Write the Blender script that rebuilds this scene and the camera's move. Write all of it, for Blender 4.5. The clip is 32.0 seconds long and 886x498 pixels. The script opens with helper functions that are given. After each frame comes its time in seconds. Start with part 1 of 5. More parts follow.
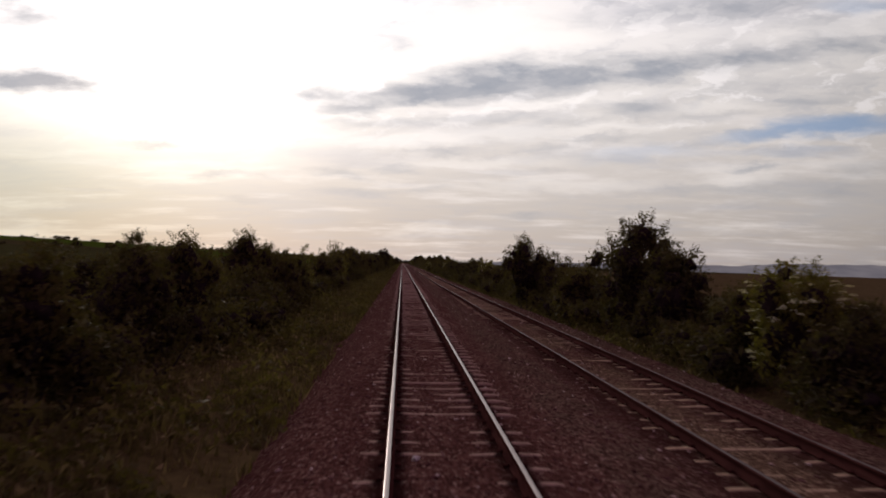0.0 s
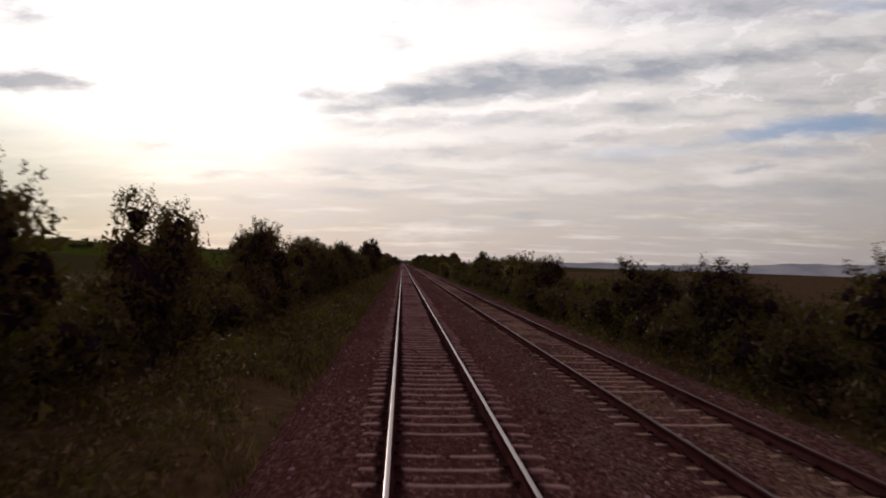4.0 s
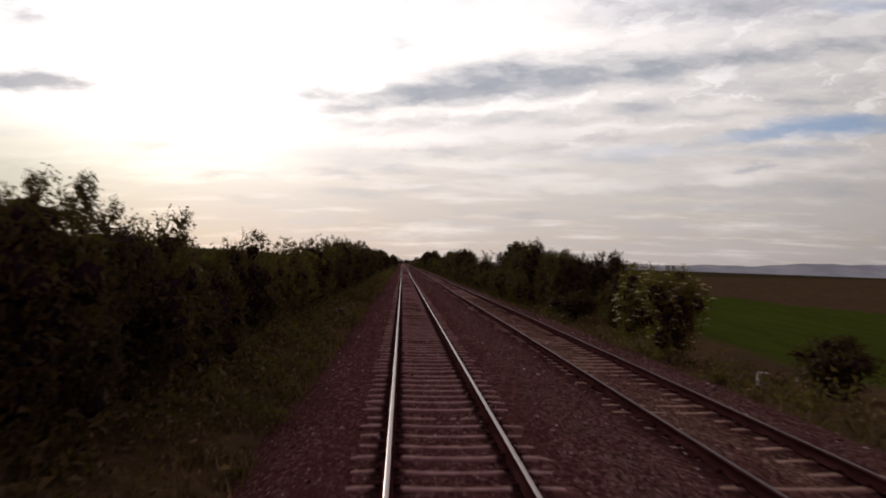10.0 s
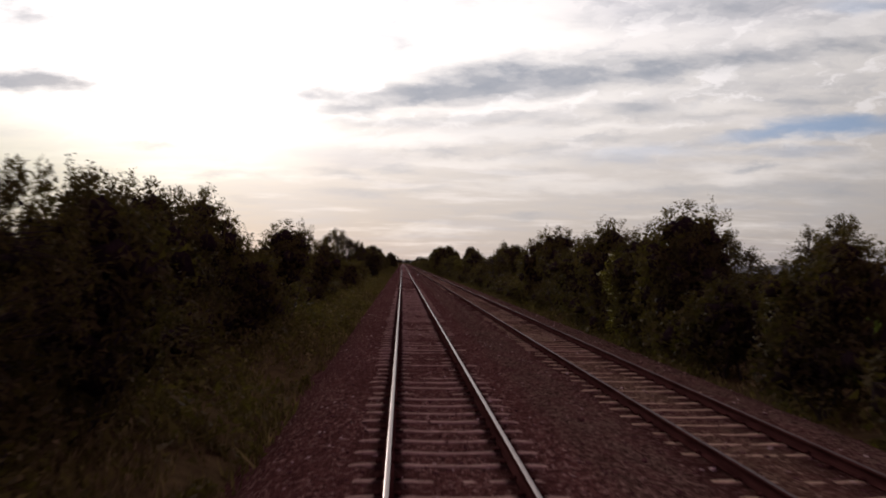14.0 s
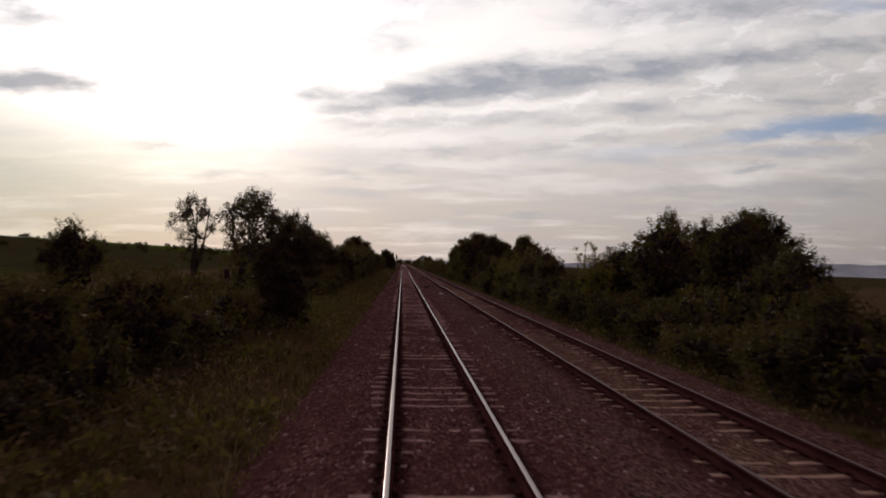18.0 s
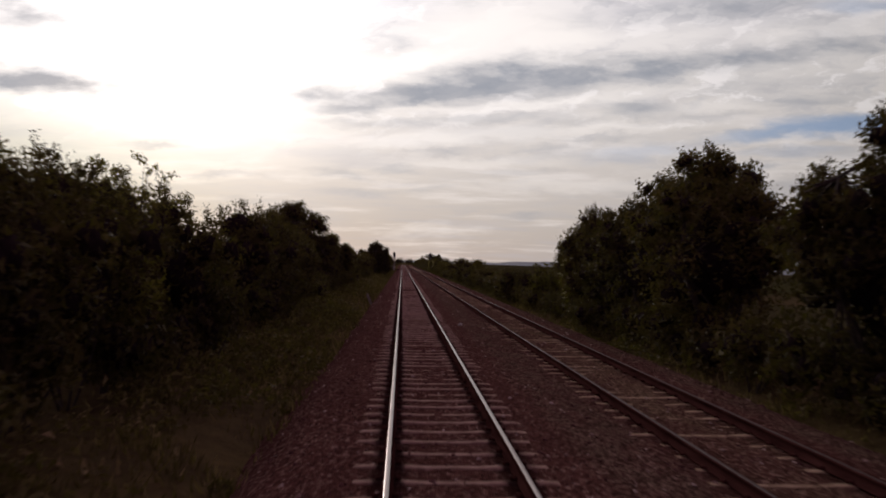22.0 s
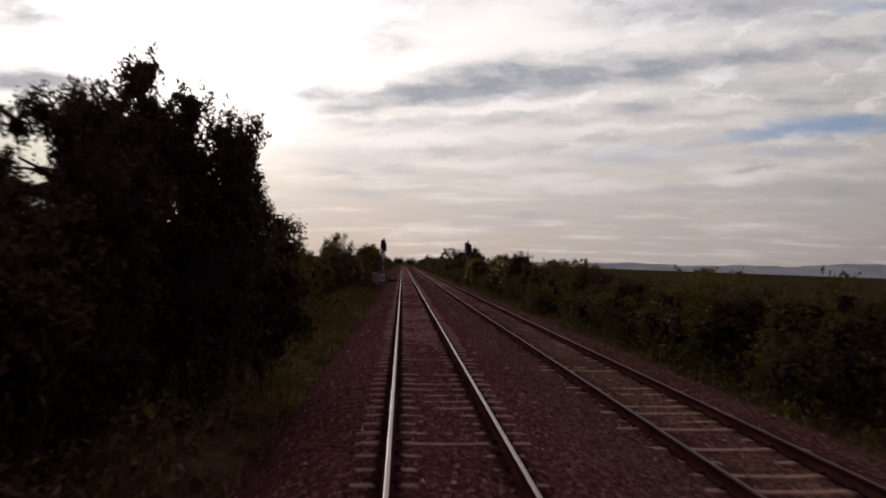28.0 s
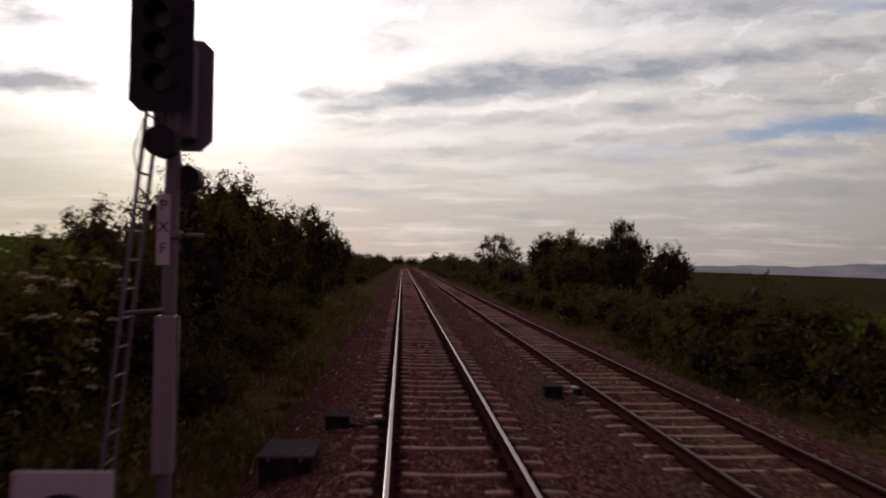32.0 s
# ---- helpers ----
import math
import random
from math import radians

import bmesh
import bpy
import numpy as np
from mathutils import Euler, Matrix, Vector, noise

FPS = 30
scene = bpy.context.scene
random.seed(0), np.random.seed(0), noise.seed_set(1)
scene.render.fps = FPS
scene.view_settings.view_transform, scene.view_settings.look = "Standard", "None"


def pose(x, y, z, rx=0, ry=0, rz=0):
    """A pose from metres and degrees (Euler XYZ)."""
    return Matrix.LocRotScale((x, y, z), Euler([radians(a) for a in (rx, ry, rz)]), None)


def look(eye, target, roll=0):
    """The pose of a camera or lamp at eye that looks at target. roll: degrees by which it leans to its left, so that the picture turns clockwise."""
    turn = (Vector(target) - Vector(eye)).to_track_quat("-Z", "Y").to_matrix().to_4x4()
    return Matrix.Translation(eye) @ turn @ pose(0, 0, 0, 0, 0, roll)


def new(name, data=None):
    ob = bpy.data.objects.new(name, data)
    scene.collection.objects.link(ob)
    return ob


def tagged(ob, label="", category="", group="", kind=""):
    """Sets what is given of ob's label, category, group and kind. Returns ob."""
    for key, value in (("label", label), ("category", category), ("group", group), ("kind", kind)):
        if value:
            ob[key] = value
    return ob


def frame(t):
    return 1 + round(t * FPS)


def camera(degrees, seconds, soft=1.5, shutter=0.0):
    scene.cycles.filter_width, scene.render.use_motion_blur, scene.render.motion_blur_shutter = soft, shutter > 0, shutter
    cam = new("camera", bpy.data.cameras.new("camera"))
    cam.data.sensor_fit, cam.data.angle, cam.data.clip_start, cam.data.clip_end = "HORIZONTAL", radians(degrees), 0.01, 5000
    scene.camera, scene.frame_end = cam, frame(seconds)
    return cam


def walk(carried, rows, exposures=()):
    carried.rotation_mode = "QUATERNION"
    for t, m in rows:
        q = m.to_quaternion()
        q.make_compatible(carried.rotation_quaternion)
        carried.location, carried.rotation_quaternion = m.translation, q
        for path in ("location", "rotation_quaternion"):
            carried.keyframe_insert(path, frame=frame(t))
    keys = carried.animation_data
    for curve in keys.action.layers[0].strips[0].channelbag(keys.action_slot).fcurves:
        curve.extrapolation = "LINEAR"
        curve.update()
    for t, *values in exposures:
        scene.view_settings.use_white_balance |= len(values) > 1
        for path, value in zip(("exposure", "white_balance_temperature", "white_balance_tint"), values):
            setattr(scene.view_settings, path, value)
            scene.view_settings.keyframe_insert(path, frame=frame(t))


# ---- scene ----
# One straight double-track railway along +y; z = 0 is the rail top, x = 0 the near track's centre line.
EYE_X, EYE_Z, SPEED = -0.6375, 2.28, 22.1
cam = camera(58.98, 32.0, soft=1.9, shutter=0.15)


def eye(t):
    return Vector((EYE_X, SPEED * t, EYE_Z))


PATH = [(t, look(eye(t), eye(t) + Vector((0.0517, 1.0, 0.0169)), 1.1)) for t in range(0, 33, 2)]
# the clip's camera opens a little along the first hedges and closes again after them
STOPS = [(0, 0.08), (3, 0.08), (6, 0.15), (14, 0.15), (17, 0.04), (20, -0.05), (32, -0.05)]
walk(cam, PATH, [(t, stops, 6600, 15.5) for t, stops in STOPS])

# ---- world, sun ----
SUN_AZ, SUN_EL = radians(-16.5), radians(14.5)      # west of north-pointing track, low ahead
SUN_DIR = Vector((math.sin(SUN_AZ) * math.cos(SUN_EL), math.cos(SUN_AZ) * math.cos(SUN_EL), math.sin(SUN_EL)))


class Net:
    """Short calls for a node tree."""

    def __init__(self, tree):
        self.tree = tree
        tree.nodes.clear()

    def node(self, kind, ins=(), **props):
        n = self.tree.nodes.new(kind)
        for key, value in props.items():
            setattr(n, key, value)
        for key, value in dict(ins).items():
            if isinstance(value, bpy.types.NodeSocket):
                self.tree.links.new(value, n.inputs[key])
            else:
                n.inputs[key].default_value = value
        return n

    def math(self, op, a, b=0.0, c=0.0, clamp=False):
        return self.node("ShaderNodeMath", {0: a, 1: b, 2: c}, operation=op, use_clamp=clamp).outputs[0]

    def vec(self, op, a, b=(0, 0, 0)):
        n = self.node("ShaderNodeVectorMath", {0: a, 1: b}, operation=op)
        return n.outputs["Value"] if op in ("LENGTH", "DOT_PRODUCT") else n.outputs["Vector"]

    def xyz(self, x, y, z=0.0):
        return self.node("ShaderNodeCombineXYZ", {0: x, 1: y, 2: z}).outputs[0]

    def span(self, v, a, b, c=0.0, d=1.0, smooth=True):
        return self.node("ShaderNodeMapRange", {0: v, 1: a, 2: b, 3: c, 4: d}, interpolation_type="SMOOTHSTEP" if smooth else "LINEAR").outputs[0]

    def noise(self, v, scale, detail=4.0, rough=0.55):
        return self.node("ShaderNodeTexNoise", {"Vector": v, "Scale": scale, "Detail": detail, "Roughness": rough}).outputs[0]

    def mix(self, f, a, b, blend="MIX"):
        n = self.node("ShaderNodeMix", {0: f, 6: a, 7: b}, data_type="RGBA", blend_type=blend)
        return n.outputs[2]

    def ramp(self, f, stops):
        n = self.node("ShaderNodeValToRGB", {0: f})
        while len(n.color_ramp.elements) < len(stops):
            n.color_ramp.elements.new(0.5)
        for el, (pos, col) in zip(n.color_ramp.elements, stops):
            el.position, el.color = pos, (*col, 1)
        return n.outputs[0]


def make_world():
    world = bpy.data.worlds.new("sky")
    scene.world = world
    world.use_nodes = True
    n = Net(world.node_tree)
    d = n.node("ShaderNodeTexCoord").outputs["Generated"]
    s = n.node("ShaderNodeSeparateXYZ", {0: d})
    x, y, z = s.outputs
    ahead = n.math("MAXIMUM", y, 0.15)
    a, e = n.math("DIVIDE", x, ahead), n.math("DIVIDE", z, ahead)
    # ragged edges for the streaks
    w1 = n.noise(n.xyz(n.math("MULTIPLY", a, 5.0), n.math("MULTIPLY", e, 20.0)), 1.6, 5.0)
    w2 = n.noise(n.xyz(n.math("MULTIPLY", a, 7.0), n.math("MULTIPLY", e, 22.0), 4.0), 1.5, 6.0, 0.6)
    aw = n.math("ADD", a, n.math("MULTIPLY", n.math("SUBTRACT", w1, 0.5), 0.12))
    ew = n.math("ADD", e, n.math("MULTIPLY", n.math("SUBTRACT", w2, 0.5), 0.040))
    p = n.xyz(aw, ew)
    front = n.span(y, 0.25, 0.5)

    def streak(ac, ec, ha, he, turn, amount):
        m = n.node("ShaderNodeMapping", {"Vector": p, "Location": (ac, ec, 0), "Rotation": (0, 0, radians(turn)), "Scale": (ha, he, 1)}, vector_type="TEXTURE")
        r = n.vec("LENGTH", m.outputs[0])
        return n.math("MULTIPLY", n.span(r, 0.15, 1.25, 1.0, 0.0), amount)

    def total(parts):
        v = parts[0]
        for q in parts[1:]:
            v = n.math("ADD", v, q)
        return n.math("MULTIPLY", v, front, clamp=True)

    grey = total([
        streak(-0.113, 0.213, 0.054, 0.0111, 3, 0.60),
        streak(-0.066, 0.194, 0.058, 0.0091, 4, 0.65),
        streak(-0.006, 0.212, 0.109, 0.0142, 5, 0.72),
        streak(0.081, 0.229, 0.091, 0.0265, 6, 0.80),
        streak(0.180, 0.242, 0.097, 0.0308, 6, 0.95),
        streak(0.294, 0.255, 0.103, 0.0248, 6, 0.62),
        streak(0.391, 0.267, 0.104, 0.0208, 6, 0.45),
        streak(0.467, 0.278, 0.105, 0.0208, 7, 0.50),
        streak(0.577, 0.297, 0.082, 0.0189, 5, 0.55),
        streak(0.383, 0.339, 0.180, 0.0208, 5, 0.45),
        streak(0.558, 0.327, 0.096, 0.0168, 4, 0.35),
        streak(-0.471, 0.217, 0.143, 0.0228, -2, 0.95),
        streak(-0.480, 0.304, 0.065, 0.0338, -14, 0.65),
        streak(-0.327, 0.141, 0.065, 0.0060, 1, 0.40),
        streak(-0.014, 0.277, 0.041, 0.0132, 2, 0.14),
        streak(-0.055, 0.178, 0.063, 0.0081, 3, 0.42),
        streak(0.053, 0.180, 0.100, 0.0092, 3, 0.42),
        streak(0.162, 0.191, 0.074, 0.0082, 3, 0.28),
        streak(-0.083, 0.110, 0.049, 0.0071, 2, 0.45),
        streak(-0.007, 0.119, 0.034, 0.0061, 2, 0.40),
        streak(-0.064, 0.089, 0.058, 0.0071, 1, 0.42),
        streak(-0.217, 0.104, 0.075, 0.0060, 1, 0.42),
        streak(-0.202, 0.075, 0.044, 0.0060, 1, 0.32),
        streak(0.039, 0.142, 0.050, 0.0061, 2, 0.36),
        streak(0.302, 0.205, 0.056, 0.0124, 2, 0.58),
        streak(0.221, 0.186, 0.065, 0.0072, 3, 0.32),
        streak(0.266, 0.165, 0.093, 0.0072, 3, 0.28),
        streak(0.170, 0.150, 0.046, 0.0061, 2, 0.34),
        streak(0.461, 0.132, 0.034, 0.0062, 5, 0.55),
        streak(0.379, 0.101, 0.085, 0.0093, 2, 0.32),
        streak(0.150, 0.063, 0.041, 0.0051, 1, 0.34),
        streak(0.522, 0.105, 0.115, 0.0166, 2, 0.42),
        streak(0.134, 0.114, 0.073, 0.0061, 2, 0.24),
        streak(0.026, 0.089, 0.045, 0.0061, 1, 0.34),
        streak(0.392, 0.198, 0.066, 0.0083, 3, 0.34),
        streak(0.543, 0.225, 0.086, 0.0104, 5, 0.38),
        streak(-0.391, 0.079, 0.052, 0.0059, 0, 0.28),
        streak(0.606, 0.133, 0.058, 0.0146, 3, 0.30),
    ])
    grey = n.math("MULTIPLY", grey, n.span(n.noise(n.xyz(n.math("MULTIPLY", a, 14.0), n.math("MULTIPLY", e, 40.0), 3.0), 1.0, 5.0, 0.6), 0.3, 0.62, 0.55, 1.1))
    blue = total([
        streak(0.453, 0.174, 0.081, 0.0114, 6, 0.60),
        streak(0.574, 0.190, 0.115, 0.0167, 4, 0.95),
        streak(0.318, 0.146, 0.103, 0.0154, 3, 0.32),
        streak(0.506, 0.154, 0.105, 0.0094, 4, 0.25),
        streak(0.603, 0.352, 0.087, 0.0147, 3, 0.50),
    ])
    white = total([
        streak(0.116, 0.303, 0.150, 0.0564, 8, 0.98),
        streak(0.212, 0.288, 0.083, 0.0226, 12, 0.60),
        streak(0.338, 0.299, 0.084, 0.0207, 10, 0.50),
        streak(0.520, 0.311, 0.105, 0.0146, 8, 0.50),
        streak(0.611, 0.324, 0.058, 0.0168, 10, 0.45),
        streak(-0.014, 0.248, 0.109, 0.0223, 6, 0.70),
        streak(0.221, 0.211, 0.121, 0.0092, 4, 0.50),
        streak(0.118, 0.201, 0.110, 0.0071, 4, 0.45),
        streak(0.339, 0.229, 0.084, 0.0103, 4, 0.35),
        streak(0.133, 0.166, 0.175, 0.0122, 3, 0.38),
        streak(0.288, 0.182, 0.103, 0.0093, 3, 0.40),
        streak(0.400, 0.211, 0.075, 0.0083, 4, 0.35),
        streak(0.105, 0.130, 0.137, 0.0102, 2, 0.30),
        streak(0.208, 0.101, 0.148, 0.0102, 2, 0.28),
        streak(0.424, 0.114, 0.085, 0.0072, 3, 0.25),
        streak(0.003, 0.154, 0.109, 0.0091, 2, 0.30),
    ])
    # fine rippled cloud, seen flat towards the horizon
    up = n.math("ADD", n.math("MAXIMUM", z, 0.0), 0.11)
    plane = n.xyz(n.math("DIVIDE", x, up), n.math("DIVIDE", y, up))
    tilt = n.node("ShaderNodeMapping", {"Vector": plane, "Rotation": (0, 0, radians(25)), "Scale": (0.75, 1.5, 1)}).outputs[0]
    fine = n.noise(tilt, 1.5, 7.0, 0.58)
    broad = n.noise(plane, 0.45, 4.0)
    toward = n.vec("DOT_PRODUCT", d, tuple(SUN_DIR))
    near = n.math("MAXIMUM", toward, 0.0)
    base = n.ramp(n.math("MAXIMUM", z, 0.0), [(0.0, (0.46, 0.42, 0.40)), (0.05, (0.52, 0.480, 0.445)), (0.13, (0.65, 0.615, 0.575)), (0.24, (0.82, 0.80, 0.76)), (0.33, (0.82, 0.81, 0.84)), (0.50, (0.52, 0.49, 0.51)), (1.0, (0.335, 0.272, 0.318))])
    base = n.mix(n.span(fine, 0.48, 0.72, 0.0, 0.50), base, (0.46, 0.46, 0.49, 1))
    base = n.mix(n.span(fine, 0.50, 0.30, 0.0, 0.34), base, (0.98, 0.94, 0.91, 1))
    base = n.mix(n.span(broad, 0.5, 0.7, 0.0, 0.20), base, (0.55, 0.56, 0.62, 1))
    small = n.noise(n.xyz(n.math("MULTIPLY", aw, 9.0), n.math("MULTIPLY", n.math("SUBTRACT", ew, n.math("MULTIPLY", a, 0.05)), 55.0), 9.0), 1.0, 5.0, 0.6)
    patch = n.noise(n.xyz(n.math("MULTIPLY", a, 3.2), n.math("MULTIPLY", n.math("SUBTRACT", e, n.math("MULTIPLY", a, 0.06)), 15.0), 2.0), 1.0, 5.0, 0.6)
    base = n.mix(n.span(small, 0.52, 0.70, 0.0, 0.34), base, (0.44, 0.44, 0.465, 1))
    base = n.mix(n.span(patch, 0.50, 0.68, 0.0, 0.42), base, (0.48, 0.49, 0.515, 1))
    base = n.mix(n.span(patch, 0.46, 0.30, 0.0, 0.40), base, (1.0, 0.97, 0.93, 1))
    # bright billows with sharper edges, higher up
    bank = n.xyz(n.math("MULTIPLY", aw, 11.0), n.math("MULTIPLY", n.math("SUBTRACT", ew, n.math("MULTIPLY", a, 0.22)), 26.0), 6.0)
    puff = n.noise(bank, 1.0, 6.0, 0.62)
    high = n.span(e, 0.10, 0.26)
    base = n.mix(n.math("MULTIPLY", n.span(puff, 0.52, 0.62, 0.0, 0.75), high), base, (1.02, 1.0, 0.98, 1))
    base = n.mix(n.math("MULTIPLY", n.span(puff, 0.47, 0.36, 0.0, 0.45), high), base, (0.46, 0.48, 0.52, 1))
    base = n.mix(white, base, (1.02, 0.99, 0.94, 1))
    base = n.mix(blue, base, (0.30, 0.42, 0.60, 1))
    glow = n.math("ADD", n.math("MULTIPLY", n.math("POWER", near, 70.0), 0.85), n.math("MULTIPLY", n.math("POWER", near, 14.0), 0.15))
    warm = n.mix(n.span(z, 0.05, 0.24), (1.0, 0.95, 0.80, 1), (1.0, 0.98, 0.94, 1))
    glow_less = n.math("MULTIPLY", glow, n.span(z, 0.0, 0.22, 0.04, 1.0))
    lit = n.mix(1.0, base, n.mix(1.0, warm, n.xyz(glow_less, glow_less, glow_less), "MULTIPLY"), "ADD")
    west = n.math("MULTIPLY", n.math("MULTIPLY", n.span(a, -0.12, -0.5), n.span(e, 0.24, 0.08)), front)
    lit = n.mix(west, lit, n.mix(1.0, lit, (0.82, 0.865, 0.785, 1), "MULTIPLY"))
    lit = n.mix(n.math("MULTIPLY", grey, 1.12, clamp=True), lit, n.ramp(puff, [(0.36, (0.33, 0.362, 0.41)), (0.62, (0.46, 0.475, 0.50))]))
    dim = n.span(toward, -0.35, 0.86, SKY_BEHIND, 1.0)
    below = n.span(z, -0.06, 0.0, 0.12, 1.0)
    side = n.span(toward, 0.62, 0.985, 0.66, 1.0, False)
    k = n.math("MULTIPLY", n.math("MULTIPLY", dim, side), below)
    # rose tint added to the sky away from the sun, as purple fill light
    behind_tint = n.mix(n.span(toward, 0.65, -0.1), (1, 1, 1, 1), (1.52, 0.86, 1.30, 1))
    # clear air above the cloud
    sky = n.node("ShaderNodeTexSky", sky_type="NISHITA", sun_disc=False, sun_elevation=SUN_EL, sun_rotation=SUN_AZ).outputs[0]
    both = n.mix(1.0, n.mix(1.0, n.mix(1.0, lit, behind_tint, "MULTIPLY"), n.xyz(k, k, k), "MULTIPLY"), n.mix(1.0, sky, (0.004, 0.004, 0.004, 1), "MULTIPLY"), "ADD")
    bg = n.node("ShaderNodeBackground", {0: both, 1: 1.0})
    n.node("ShaderNodeOutputWorld", {0: bg.outputs[0]})


SKY_BEHIND = 0.31
make_world()
sun = new("sun", bpy.data.lights.new("sun", "SUN"))
sun.data.energy, sun.data.angle, sun.data.color = 0.5, radians(12), (1.0, 0.93, 0.82)
sun.matrix_world = look(SUN_DIR * 50 + Vector((0, 350, 0)), (0, 350, 0))

# ---- materials ----


def material(name):
    m = bpy.data.materials.new(name)
    m.use_nodes = True
    n = Net(m.node_tree)
    return m, n


def finish(n, colour, rough=0.9, metal=0.0, bump=None, bump_dist=0.02, spec=0.3, through_light=0.0):
    ins = {"Base Color": colour, "Roughness": rough, "Metallic": metal, "Specular IOR Level": spec}
    if bump is not None:
        ins["Normal"] = n.node("ShaderNodeBump", {"Height": bump, "Distance": bump_dist, "Strength": 1.0}).outputs[0]
    s = n.node("ShaderNodeBsdfPrincipled", ins).outputs[0]
    if through_light:
        t = n.node("ShaderNodeBsdfTranslucent", {0: n.mix(1.0, colour, (1.1, 1.2, 0.45, 1), "MULTIPLY")}).outputs[0]
        s = n.node("ShaderNodeMixShader", {0: through_light, 1: s, 2: t}).outputs[0]
    n.node("ShaderNodeOutputMaterial", {0: s})


def object_place(n):
    return n.node("ShaderNodeTexCoord").outputs["Object"]


def leaf_material(name, dark, light, through_light=0.30):
    m, n = material(name)
    island = n.node("ShaderNodeNewGeometry").outputs["Random Per Island"]
    each = n.node("ShaderNodeObjectInfo").outputs["Random"]
    patch = n.noise(object_place(n), 1.3, 3)
    v = n.math("ADD", n.math("MULTIPLY", island, 0.45), n.math("MULTIPLY", each, 0.3))
    v = n.math("ADD", v, n.span(patch, 0.35, 0.65, 0.0, 0.25))
    finish(n, n.ramp(v, [(0.1, dark), (0.9, light)]), 0.6, spec=0.05, through_light=through_light)
    return m


WEED = leaf_material("verge weed", (0.078, 0.065, 0.028), (0.21, 0.176, 0.070), 0.35)
LEAF = leaf_material("hawthorn leaf", (0.042, 0.035, 0.021), (0.130, 0.107, 0.038))
LEAF_PALE = leaf_material("willow leaf", (0.080, 0.072, 0.023), (0.21, 0.185, 0.052), 0.36)
LEAF_OAK = leaf_material("oak leaf", (0.032, 0.025, 0.017), (0.080, 0.063, 0.026), 0.18)
BLOSSOM = leaf_material("cream blossom", (0.60, 0.58, 0.44), (0.82, 0.80, 0.66), 0.3)


def bark_material():
    m, n = material("bark")
    p = object_place(n)
    f = n.noise(n.vec("MULTIPLY", p, (14, 14, 3)), 1.0, 5)
    finish(n, n.ramp(f, [(0.3, (0.025, 0.020, 0.016)), (0.7, (0.085, 0.070, 0.055))]), 0.95, bump=f, bump_dist=0.02)
    return m


BARK = bark_material()


# the shade deep inside crowns is put into this near-black colour
def shade_core_material():
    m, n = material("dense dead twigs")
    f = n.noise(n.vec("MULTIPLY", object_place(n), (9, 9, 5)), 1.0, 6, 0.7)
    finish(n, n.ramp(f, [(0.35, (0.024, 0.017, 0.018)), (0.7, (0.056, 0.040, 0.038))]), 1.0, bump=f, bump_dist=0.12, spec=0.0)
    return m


SHADE_CORE = shade_core_material()


